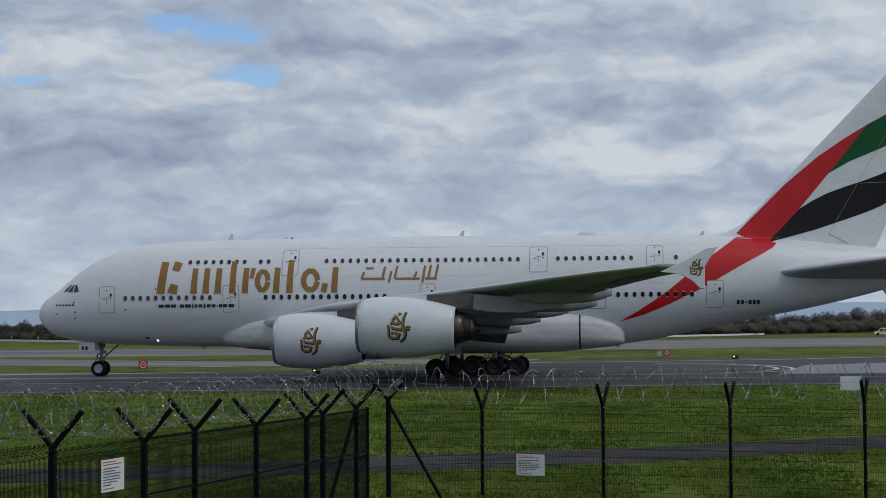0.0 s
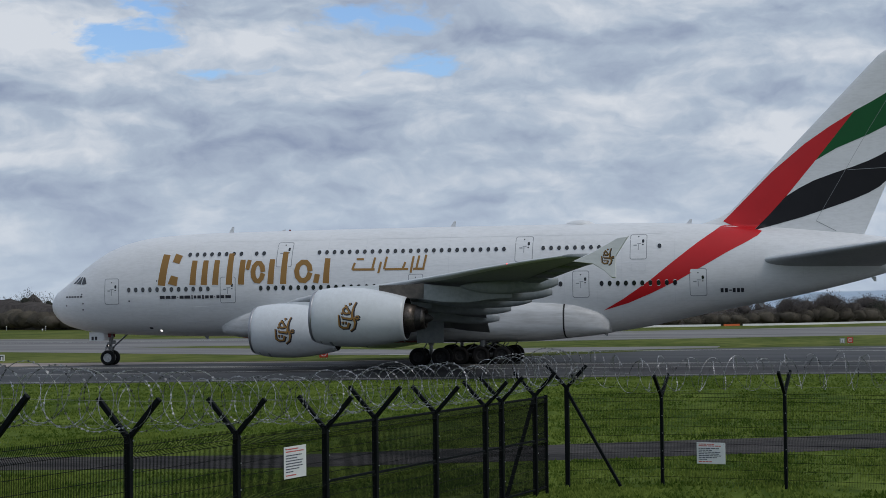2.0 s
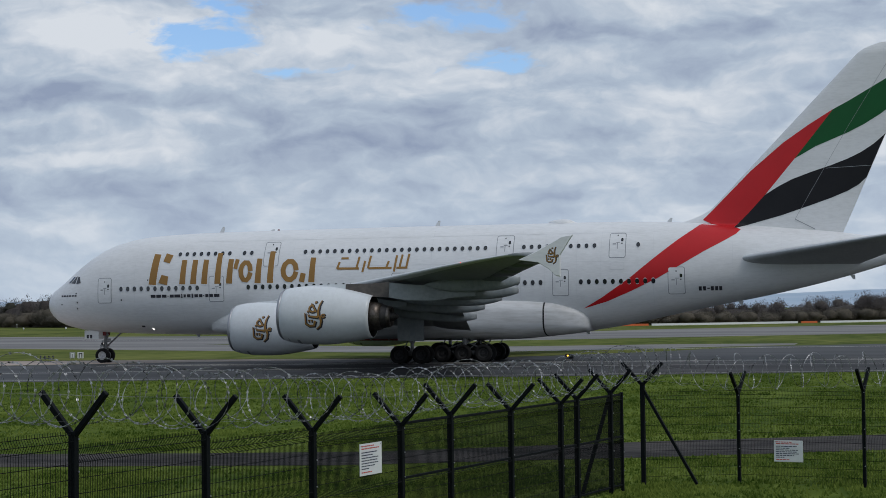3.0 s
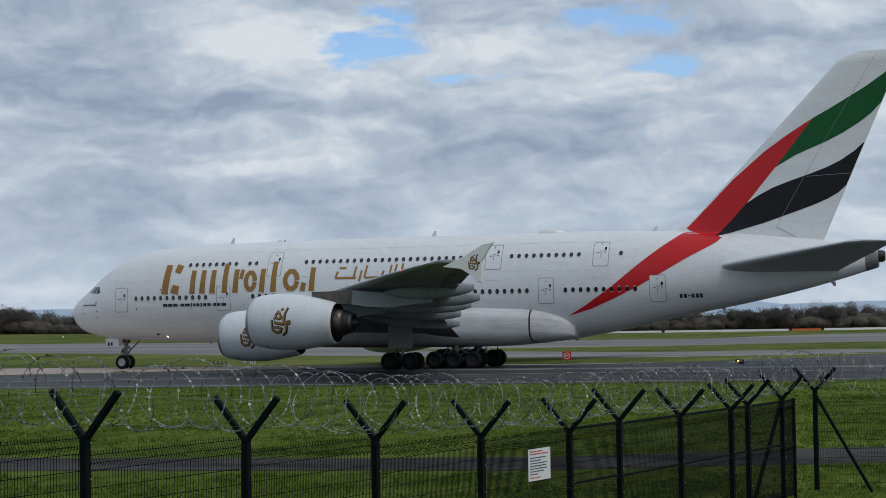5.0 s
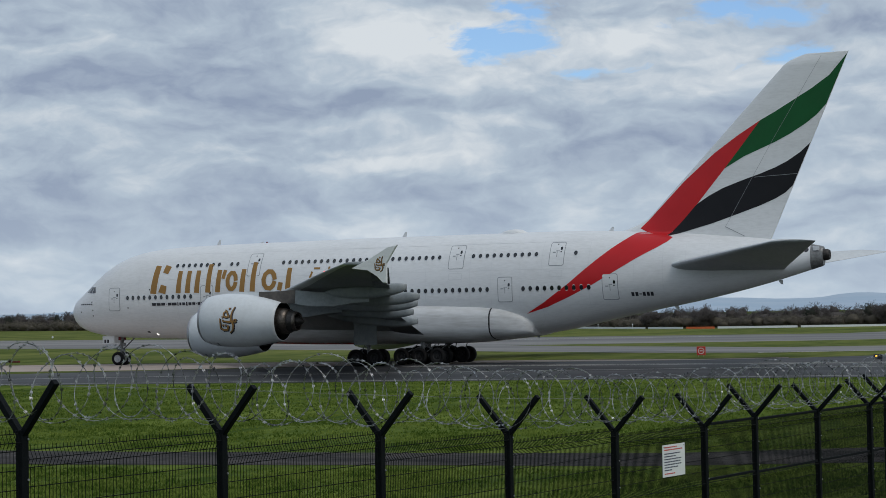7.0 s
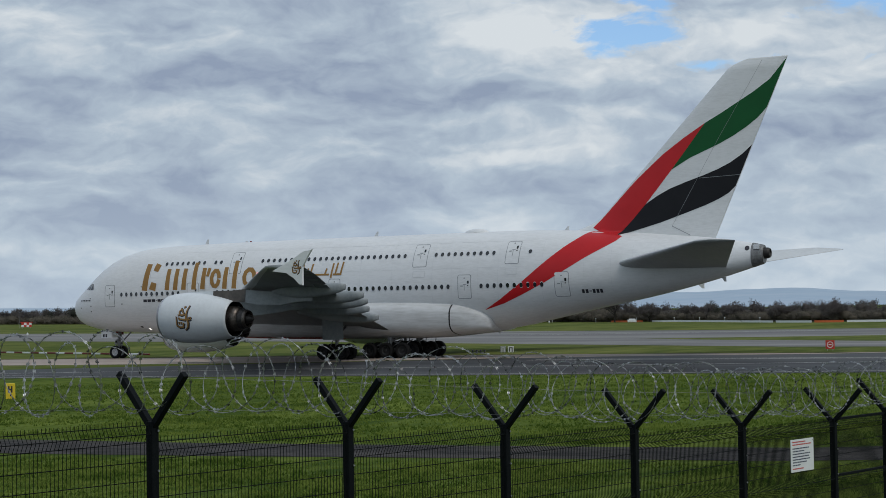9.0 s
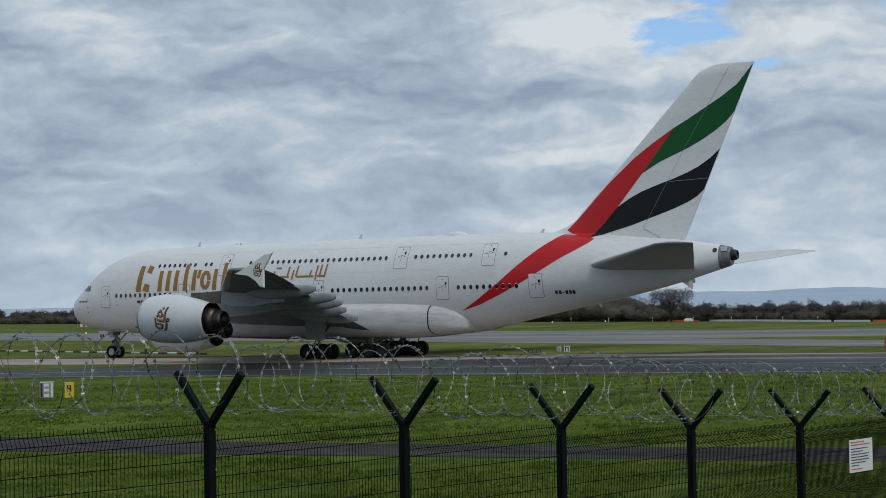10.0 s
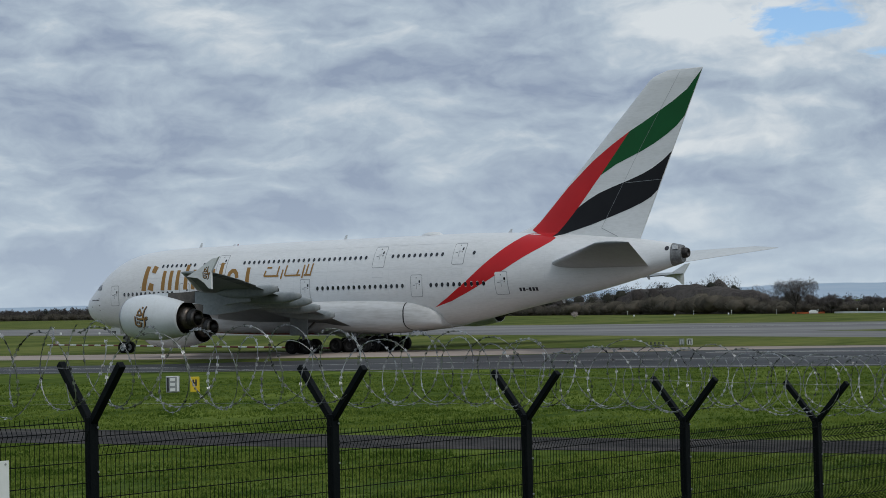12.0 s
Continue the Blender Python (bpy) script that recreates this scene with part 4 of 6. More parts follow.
def build_fin():
    bm = bmesh.new()
    rings = []
    for z in [9.3, 9.8, 10.2, 10.6, 10.9, 11.2, 11.6] + list(np.arange(12, 23.3, 0.75)) + [23.4, 23.7, 23.95, 24.08, 24.15]:
        a, b = fin_edges(z)
        st = [0.5 * (1 - math.cos(math.pi * k / 18)) for k in range(19)]
        thin = 1.0 if z < 23.5 else max(0.08, 1 - (z - 23.5) * 1.4)
        right = [(a + s * (b - a), fin_half(a + s * (b - a), z) * thin, z) for s in st]
        left = [(x, -y, zz) for x, y, zz in right[::-1]]
        rings.append(right + left)
    loft(bm, rings)
    fin = part("tail_fin", bm, WHITE, airliner, "tall swept tail fin", True)
    red = [(55.48, 10.86), (56.72, 12.1), (59.2, 14.57), (61.7, 16.66), (63.6, 17.95), (65.5, 19.1), (64.0, 17.2), (62.5, 15.34), (60.33, 12.74), (59.0, 11.3), (57.75, 10.06), (57.2, 10.3), (56.2, 10.5)]
    green = [(65.5, 19.1), (66.8, 19.78), (68.1, 20.53), (69.6, 21.4), (70.99, 22.36), (71.9, 23.3), (72.42, 24.0), (70.68, 20.12), (69.9, 19.3), (69.01, 18.64), (67.8, 17.9), (66.59, 17.3), (64.13, 16.29), (62.55, 15.4)]
    black = [(57.8, 10.08), (60.25, 12.65), (61.2, 13.25), (62.35, 13.83), (63.8, 14.35), (65.32, 14.84), (66.5, 15.28), (67.51, 15.76), (68.5, 16.4), (69.36, 17.14), (67.9, 13.85), (67.3, 13.3), (66.48, 12.84), (65.3, 12.35), (64.03, 11.91), (61.54, 11.08)]
    skin("red_band", [red], RED, fin, 0.022, 0.14, fin_port)
    skin("green_band", [green], GREEN, fin, 0.016, 0.4, fin_port)
    skin("black_band", [black], BLACK, fin, 0.018, 0.2, fin_port)
    skin("rudder_gap", [stroke([(62.5, 10.75), (64.0, 9.95)], .05), stroke([(62.5, 10.75), (66.5, 17.6)], .022), stroke([(66.5, 17.6), (70.4, 23.9)], .022), stroke([(64.9, 14.6), (68.3, 14.75)], .03)], SEAM, fin, 0.030, 0.3, fin_port)


def span_loft(stations, thick_name=None, mat=WHITE):
    """A wing from stations of (y, lead x, chord, z, thickness ratio, twist degrees)."""
    bm = bmesh.new()
    rings = []
    for y, x, c, z, th, tw in stations:
        s, k = math.sin(radians(tw)), math.cos(radians(tw))
        rings.append([(x + px * k + pz * s, y, z + pz * k - px * s) for px, pz in foil(c, th)])
    loft(bm, rings)
    return bm


def wing_lead(y):
    return 19.8 + (y - 3.5) * 0.785 - (0.9 * (7 - y) / 4 if y < 7 else 0)


def wing_trail(y):
    return 37.6 + (y - 3.5) * 0.13 if y < 13 else 38.8 + (y - 13) * 0.463


def wing_twist(y):
    return 5.6 - 4.8 * min(1.0, y / 34)


def chord_z(y, x):
    """Height of the chord line at x."""
    return wing_z(y) - math.sin(radians(wing_twist(y))) * (x - wing_lead(y))


def wing_z(y):
    return float(smooth_curve([2, 4.5, 7.5, 13, 20, 28, 35, 39.7], [3.9, 4.3, 4.98, 5.45, 5.9, 6.46, 6.97, 7.22], y)[0])


def build_wing(s):
    """s = -1 for port, 1 for starboard."""
    ys = [2.4, 4.5, 7, 10, 13, 16, 20, 24, 28, 32, 36, 38.5, 39.6]
    st = []
    for y in ys:
        lead, trail = wing_lead(y), wing_trail(y)
        st.append((s * y, lead, (trail - lead) * (0.85 if y < 28 else 1.0), wing_z(y), 0.108 - 0.048 * min(1, y / 32), wing_twist(y)))
    wing = part("wing", span_loft(st), [WING_GREY, SLAT_GREY], airliner, "grey painted swept wing with a paler leading edge", True)
    for k, p in enumerate(wing.data.polygons):
        if k < 29 * (len(ys) - 1) and 11 <= k % 29 <= 16:
            p.material_index = 1
    # raised flaps in three lengths, and ailerons, with narrow gaps between them
    for y0, y1 in ((4.4, 12.9), (13.1, 20.3), (20.5, 27.9)):
        fl = []
        for y in (y0, y1):
            chord = wing_trail(y) - wing_lead(y)
            x = wing_lead(y) + chord * 0.835
            fl.append((s * y, x, chord * 0.165 + 0.1, chord_z(y, x) - 0.03, 0.11, wing_twist(y) + 4))
        part("flap", span_loft(fl), FLAP_GREY, wing, "grey raised flap along the trailing edge", True)
    for y0, y1 in ((28.2, 31.2), (31.3, 34.5), (34.6, 37.6)):
        bm = span_loft([(s * y, wing_trail(y) - 1.2, 1.35, chord_z(y, wing_trail(y) - 1.2) - 0.05, 0.10, wing_twist(y) + 2) for y in (y0, y1)])
        part("aileron", bm, FLAP_GREY, wing, "", True)
    # deep flap track fairings with pointed tails
    for y, tail_x, tail_z, ln in ((9.0, 39.3, 3.62, 8.0), (13.3, 40.9, 4.35, 8.2), (17.2, 43.0, 4.95, 8.0), (21.25, 45.0, 5.4, 7.6), (25.6, 46.0, 6.0, 6.4)):
        bm = bmesh.new()
        x0 = tail_x - ln
        rings = []
        for k in range(15):
            f = k / 14
            hh = float(smooth_curve([0, .12, .35, .7, .9, 1], [.05, .28, .46, .48, .38, .22], f)[0])
            x = x0 + ln * f
            zc = (chord_z(y, x) - 0.42) * (1 - f ** 2) + tail_z * f ** 2
            w = hh * 0.55 + 0.04
            rings.append([(x, s * y + w * math.copysign(abs(math.cos(q)) ** .7, math.cos(q)), zc + hh * math.copysign(abs(math.sin(q)) ** .8, math.sin(q))) for q in np.linspace(0, 2 * math.pi, 17)[:-1]])
        loft(bm, rings)
        part("flap_track_fairing", bm, WING_GREY, wing, "long grey flap track fairing with a pointed tail", True)
    bm = bmesh.new()
    bmesh.ops.create_uvsphere(bm, u_segments=10, v_segments=8, radius=0.035, matrix=pose(wing_lead(34.5) + 0.02, s * 34.5, wing_z(34.5) + 0.02))
    part("navigation_lamp", bm, RED_LAMP if s < 0 else GREEN, wing, "small lit lamp in the leading edge")
    # arrow-shaped tip fence
    out = [(48.75, 6.9), (49.9, 7.42), (51.35, 8.22), (51.95, 8.3), (51.55, 7.7), (51.2, 7.15), (51.2, 5.92), (50.95, 5.95), (50.55, 6.35), (49.9, 6.75)]
    bm = bmesh.new()
    loft(bm, [[(x, s * 39.60, z) for x, z in out], [(x, s * 39.68, z) for x, z in out], [(x, s * 39.75, z) for x, z in [(50.4 + (a - 50.4) * .95, 7.0 + (b - 7.0) * .95) for a, b in out]]])
    tip = part("wingtip_fence", bm, WHITE, wing, "white arrow-shaped wingtip fence")
    if s < 0:
        flat = lambda x, z: -39.75
        skin("tip_emblem_edge", emblem(50.72, 7.1, 0.5, 0.09), INK, wing, 0.005, 0.4, flat, "dark edging of the tip emblem")
        skin("tip_emblem", emblem(50.7, 7.12, 0.5), GOLD, wing, 0.01, 0.4, flat, "gold emblem in plain shapes")
    return wing


def emblem(cx, cz, k, wide=0.0):
    """An ornament of bent strokes, k of its full height of about two metres."""
    p = lambda l: [(cx + x * k, cz + z * k) for x, z in l]
    d = wide * k
    return [stroke(p([(.50, 1.0), (.36, .66), (.30, .3), (.32, -.1)]), .06 * k + d, .17 * k + d), stroke(p([(.30, -.12), (.02, -.10), (-.34, -.06), (-.40, .06)]), .15 * k + d, .07 * k + d), stroke(p(bow(-.10, .44, .24, .21, 70, 340)), .09 * k + d, .12 * k + d), stroke(p([(-.22, .78), (.02, .46), (.16, .22)]), .07 * k + d, .11 * k + d),
            stroke(p([(-.62, .14), (-.58, -.2), (-.56, -.56), (-.34, -.70), (.0, -.68), (.10, -.36)]), .07 * k + d, .16 * k + d), stroke(p([(.40, -.02), (.50, -.36), (.42, -.70), (.14, -.92)]), .17 * k + d, .06 * k + d),
            stroke(p(bow(.64, -.02, .10, .10, 0, 350)), .08 * k + d), stroke(p([(-.40, -.36), (-.28, -.36)]), .12 * k + d), stroke(p([(-.20, -.36), (-.08, -.36)]), .12 * k + d), stroke(p([(.06, .92), (.13, .80)]), .12 * k + d), stroke(p([(-.46, .28), (-.34, .2)]), .08 * k + d)]


COWL = [(0.0, 1.50), (0.04, 1.60), (0.18, 1.70), (0.5, 1.80), (1.1, 1.90), (2.0, 1.955), (2.9, 1.955), (3.8, 1.89), (4.8, 1.74), (5.6, 1.58), (6.3, 1.42)]


def build_engine(s, y, x, z, droop):
    root = part("engine", nacelle_shell(), NACELLE, airliner, "pale grey engine nacelle", True)
    root.matrix_basis = pose(x, s * y, z, 0, droop, 0)
    bm = bmesh.new()
    spin_profile(bm, [(-0.012, 1.48), (-0.03, 1.55), (0.0, 1.63), (0.10, 1.69), (0.2, 1.715), (0.2, 1.70)], 48)
    part("inlet_lip", bm, SILVER, root, "bare metal inlet lip", True)
    bm = bmesh.new()
    spin_profile(bm, [(0.0, 1.49), (0.35, 1.42), (1.3, 1.42), (1.35, 0.45), (0.9, 0.02)], 40)
    part("inlet_duct", bm, BLACK_VOID, root, "dark inlet duct", True)
    for k in range(24):
        bm = bmesh.new()
        q = 2 * math.pi * k / 24
        loft(bm, [[(1.16 + d, r * math.cos(q + d * tw) , r * math.sin(q + d * tw)) for d in (0, .1, .16, .06)] for r, tw in ((0.42, 1.2), (0.9, 1.8), (1.40, 2.4))])
        part("fan_blade", bm, DARK_METAL, root)
    bm = bmesh.new()
    spin_profile(bm, [(6.30, 1.415), (6.28, 1.37), (5.6, 1.44), (4.8, 1.46), (4.7, 0.85)], 48)
    part("bypass_duct", bm, BLACK_VOID, root, "dark bypass duct", True)
    bm = bmesh.new()
    spin_profile(bm, [(4.7, 0.92), (5.9, 1.0), (6.45, 0.96), (6.9, 0.87), (6.9, 0.80)], 40)
    core = part("core_cowl", bm, NOZZLE, root, "heat-tinted metal core cowl", True)
    bm = bmesh.new()
    spin_profile(bm, [(6.6, 0.83), (7.0, 0.79), (7.32, 0.71)], 36)
    part("core_band", bm, CORE_METAL, core, "sooty dark band", True)
    bm = bmesh.new()
    spin_profile(bm, [(7.30, 0.72), (7.33, 0.73), (7.54, 0.66), (7.56, 0.62), (7.3, 0.57)], 36)
    part("exhaust_nozzle", bm, NOZZLE, core, "heat-tinted metal exhaust nozzle", True)
    bm = bmesh.new()
    spin_profile(bm, [(7.1, 0.46), (7.55, 0.36), (7.85, 0.2), (8.02, 0.05), (8.05, 0.0)], 28)
    part("exhaust_plug", bm, CORE_METAL, core, "", True)
    for xs in (1.55, 3.9):
        bm = bmesh.new()
        r = float(smooth_curve([p[0] for p in COWL], [p[1] for p in COWL], xs)[0])
        spin_profile(bm, [(xs - .015, r - .01), (xs - .012, r + .004), (xs + .012, r + .004), (xs + .015, r - .01)], 48)
        part("cowl_seam", bm, FRAME_GREY, root)
    bm = bmesh.new()
    spin_profile(bm, [(0.22, 1.722), (0.7, 1.842), (1.5, 1.942)], 16, arc=(radians(238), radians(302)))
    part("scuff_plate", bm, SEAM, root, "grey plate under the inlet", True)
    if s < 0:
        def cowl(px, pz):
            r = float(smooth_curve([p[0] for p in COWL], [p[1] for p in COWL], px)[0])
            return -math.sqrt(max(0.01, r * r - pz * pz))
        skin("emblem_edge", emblem(2.79, -0.02, 1.0, 0.09), INK, root, 0.012, 0.3, cowl, "dark edging of the emblem")
        skin("emblem", emblem(2.74, 0.02, 1.0), GOLD, root, 0.022, 0.3, cowl, "gold emblem in plain shapes")
    # pylon up to the wing
    bm = bmesh.new()
    zw = wing_z(y) - z
    xl = wing_lead(y) - x
    rings = []
    for px, zl, zt, w in ((1.6, 1.85, 1.98, .05), (3.2, 1.80, 2.08, .26), (4.4, 1.6, 2.11, .33)):
        rings.append([(px, -w, zl), (px, w, zl), (px, w * .8, zt), (px, -w * .8, zt)])
    loft(bm, rings)
    pylon = part("pylon", bm, NACELLE, root, "pale engine pylon, brown and dark further back")
    bm = bmesh.new()
    rings = []
    for px, zl, zt, w in ((4.41, 1.6, 2.11, .335), (5.4, 1.45, 2.14, .35), (6.2, 1.3, 2.17, .36), (xl + 0.2, 1.28, zw - 0.06, .36)):
        rings.append([(px, -w, zl), (px, w, zl), (px, w * .8, zt), (px, -w * .8, zt)])
    loft(bm, rings)
    part("pylon_panel", bm, PYLON_GREY, pylon, "brown stained pylon panel")
    bm = bmesh.new()
    rings = []
    for px, zl, zt, w in ((xl + 0.21, 1.26, zw - 0.1, .35), (xl + 1.4, 1.1, zw - 0.2, .35), (10.5, zw - 1.25, zw - 0.3, .30), (12.0, zw - 1.0, zw - .5, .22), (13.2, zw - .9, zw - .6, .05)):
        rings.append([(px, -w, zl), (px, w, zl), (px, w * .8, zt), (px, -w * .8, zt)])
    loft(bm, rings)
    part("pylon_tail", bm, WING_GREY, pylon, "grey tail of the pylon under the wing")
    return root


def nacelle_shell():
    bm = bmesh.new()
    xs = np.linspace(0, 6.3, 26)
    spin_profile(bm, [(float(x), float(smooth_curve([p[0] for p in COWL], [p[1] for p in COWL], x)[0])) for x in xs] + [(6.3, 1.38)], 56)
    return bm


def build_tailplane(s):
    st = []
    for y in (0.8, 2.4, 5, 9, 13, 14.6, 15.0):
        f = (y - 2.4) / 12.2
        lead = 58.4 + 11.0 * f + (0.7 if y > 14.8 else 0) - (0.9 if y < 1 else 0)
        trail = 67.8 + 4.7 * f
        st.append((s * y, lead, trail - lead, 7.75 + 1.15 * f, 0.10 if y < 14.8 else 0.05, 2.0))
    tp = part("tailplane", span_loft(st), [TAIL_GREY, TAIL_SKYLIT], airliner, "swept grey tailplane, sky light painted into its paler upper skin", True)
    # faces turned upward take the paler tone that stands for sky light
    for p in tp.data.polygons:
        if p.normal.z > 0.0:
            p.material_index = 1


WHEELS = []


def build_wheel_meshes(r, w):
    bm = bmesh.new()
    prof = [(-w / 2 * .55, r * .56), (-w / 2 * .9, r * .64), (-w / 2, r * .80), (-w / 2 * .86, r * .95), (-w / 2 * .5, r), (w / 2 * .5, r), (w / 2 * .86, r * .95), (w / 2, r * .80), (w / 2 * .9, r * .64), (w / 2 * .55, r * .56)]
    rings = [[(rr * math.cos(q), y, rr * math.sin(q)) for q in np.linspace(0, 2 * math.pi, 29)[:-1]] for y, rr in prof]
    loft(bm, rings, cap=False)
    rim = bmesh.new()
    prof = [(-w / 2 * .62, 0.01), (-w / 2 * .66, r * .16), (-w / 2 * .40, r * .2), (-w / 2 * .42, r * .40), (-w / 2 * .72, r * .50), (-w / 2 * .72, r * .57), (0, r * .57), (w / 2 * .72, r * .57), (w / 2 * .72, r * .50), (w / 2 * .42, r * .40), (w / 2 * .40, r * .2), (w / 2 * .66, r * .16), (w / 2 * .62, 0.01)]
    loft(rim, [[(rr * math.cos(q), y, rr * math.sin(q)) for q in np.linspace(0, 2 * math.pi, 21)[:-1]] for y, rr in prof])
    for k in range(8):
        q = 2 * math.pi * k / 8
        for sgn in (-1, 1):
            rod(rim, (r * .3 * math.cos(q), sgn * w * .18, r * .3 * math.sin(q)), (r * .3 * math.cos(q), sgn * w * .25, r * .3 * math.sin(q)), r * .06, seg=6)
    return bm, rim


def build_gear():
    made = {}

    def wheel(x, y, r, w):
        key = (r, w)
        m = pose(x, y, r)
        if key not in made:
            tb, rb = build_wheel_meshes(r, w)
            o = part("tyre", tb, RUBBER, airliner, "", True)
            h = part("rim", rb, HUB_LIGHT if r < 0.65 else HUB, o, "grey metal wheel rim")
            made[key] = (o.data, h.data)
            o.matrix_basis = m
        else:
            o = again("tyre", made[key][0], m, airliner)
            again("rim", made[key][1], Matrix.Identity(4), o)
        WHEELS.append((o, x, y, r))

    for y in (-0.52, 0.52):
        wheel(5.05, y, 0.62, 0.44)
    bm = bmesh.new()
    rod(bm, (5.15, 0, 2.7), (5.05, 0, 1.0), 0.16, 0.13, 14)
    rod(bm, (5.05, 0, 1.1), (5.05, 0, 0.55), 0.10, seg=12)
    rod(bm, (5.05, -0.5, 0.62), (5.05, 0.5, 0.62), 0.09, seg=10)
    rod(bm, (5.1, 0, 1.3), (6.6, 0, 2.6), 0.07, seg=8)
    rod(bm, (4.85, 0, 1.9), (4.6, 0, 1.15), 0.04, seg=6)
    rod(bm, (4.6, 0, 1.15), (4.98, 0, 0.7), 0.04, seg=6)
    rod(bm, (4.95, -.35, 1.75), (4.95, .35, 1.75), 0.06, seg=8)
    rod(bm, (5.3, -.22, 1.5), (5.12, -.22, 0.9), 0.05, seg=6)
    rod(bm, (5.3, .22, 1.5), (5.12, .22, 0.9), 0.05, seg=6)
    rod(bm, (5.12, 0, 1.55), (5.12, 0, 1.25), 0.22, seg=12)
    box(bm, 4.7, 5.0, -.28, .28, 1.42, 1.52, .01)
    box(bm, 5.1, 5.5, -.12, .12, 1.75, 2.05, .02)
    rod(bm, (4.95, -.3, 1.3), (5.3, -.1, 2.4), 0.035, seg=6)
    rod(bm, (4.95, .3, 1.3), (5.3, .1, 2.4), 0.035, seg=6)
    part("nose_gear_leg", bm, STRUT, airliner, "grey nose gear leg")
    for y in (-.22, .22):
        bm = bmesh.new()
        rod(bm, (4.82, y, 1.62), (4.92, y, 1.62), .1, .11, 12)
        part("taxi_lamp", bm, WHITE_LAMP if y > 0 else HUB, airliner)
    for s in (-1, 1):
        bm = bmesh.new()
        box(bm, 3.5, 4.8, s * .72 - .02, s * .72 + .02, 2.02, 2.75, .015)
        d = part("nose_gear_door", bm, WHITE, airliner)
        if s < 0:
            bm = bmesh.new()
            for x in (3.7, 4.0):
                box(bm, x, x + .2, -.752, -.742, 2.08, 2.38)
            part("door_bars", bm, INK, d)
        bm = bmesh.new()
        box(bm, 5.02, 5.3, s * .42 - .02, s * .42 + .02, 2.3, 2.7, .015)
        # the shadow under the nose is put into this darker red
        part("nose_gear_door", bm, RED_DARK, airliner, "red inner face of a gear door, darkened for shade")
    # wing gear with four wheels, body gear with six
    for s in (-1, 1):
        for dx in (-.87, .87):
            for dy in (-.68, .68):
                wheel(33.55 + dx, s * 6.2 + dy, 0.70, 0.50)
        bm = bmesh.new()
        rod(bm, (33.6, s * 6.3, 4.0), (33.55, s * 6.2, 1.6), .24, .22, 14)
        rod(bm, (33.55, s * 6.2, 1.7), (33.55, s * 6.2, .72), .15, seg=12)
        rod(bm, (32.5, s * 6.2, .72), (34.6, s * 6.2, .72), .15, seg=10)
        for dx in (-.87, .87):
            rod(bm, (33.55 + dx, s * 6.2 - .68, .70), (33.55 + dx, s * 6.2 + .68, .70), .11, seg=10)
        rod(bm, (33.55, s * 6.2, 1.9), (33.2, s * 3.6, 3.2), .10, seg=8)
        rod(bm, (33.3, s * 6.2, 1.9), (32.9, s * 6.2, 1.2), .05, seg=6)
        rod(bm, (32.9, s * 6.2, 1.2), (33.4, s * 6.2, .8), .05, seg=6)
        part("wing_gear_leg", bm, STRUT, airliner, "grey main gear leg")
        bm = bmesh.new()
        box(bm, 32.6, 34.7, s * 7.0 - .03, s * 7.0 + .03, 1.75, 3.6, .02)
        part("wing_gear_door", bm, WING_GREY, airliner)
        for dx in (-1.65, 0, 1.65):
            for dy in (-.76, .76):
                wheel(36.88 + dx, s * 2.6 + dy, 0.70, 0.50)
        bm = bmesh.new()
        rod(bm, (36.9, s * 2.5, 3.0), (36.88, s * 2.6, 1.4), .24, .22, 14)
        rod(bm, (36.88, s * 2.6, 1.5), (36.88, s * 2.6, .72), .15, seg=12)
        rod(bm, (35.0, s * 2.6, .74), (38.8, s * 2.6, .74), .16, seg=10)
        for dx in (-1.65, 0, 1.65):
            rod(bm, (36.88 + dx, s * 2.6 - .76, .70), (36.88 + dx, s * 2.6 + .76, .70), .11, seg=10)
        rod(bm, (36.88, s * 2.6, 1.5), (38.6, s * 2.4, 2.2), .09, seg=8)
        rod(bm, (35.3, s * 2.6, 1.0), (36.8, s * 2.6, 1.5), .06, seg=6)
        rod(bm, (38.4, s * 2.6, 1.0), (36.95, s * 2.6, 1.6), .06, seg=6)
        for dx in (-1.2, .5, 1.5):
            rod(bm, (36.88 + dx, s * 3.0, 1.05), (36.88 + dx + .5, s * 2.2, 1.65), .04, seg=6)
        part("body_gear_leg", bm, STRUT, airliner, "grey main gear leg")


build_body()
build_side()
build_fin()
ROCKING = []  # the port wing and the engines under it
for s in (-1, 1):
    made = [build_wing(s), build_engine(s, 14.55, 22.15, 2.92, 1.0), build_engine(s, 25.3, 29.7, 3.92, 1.5)]
    build_tailplane(s)
    if s < 0:
        ROCKING = [(ob, ob.matrix_basis.copy()) for ob in made]
build_gear()

# ---- distance: hills, woods, trees ----
def bearing(deg, dist, z=0.0):
    """A place by its bearing to the left of +y."""
    return Vector((-math.sin(radians(deg)) * dist, math.cos(radians(deg)) * dist, z))


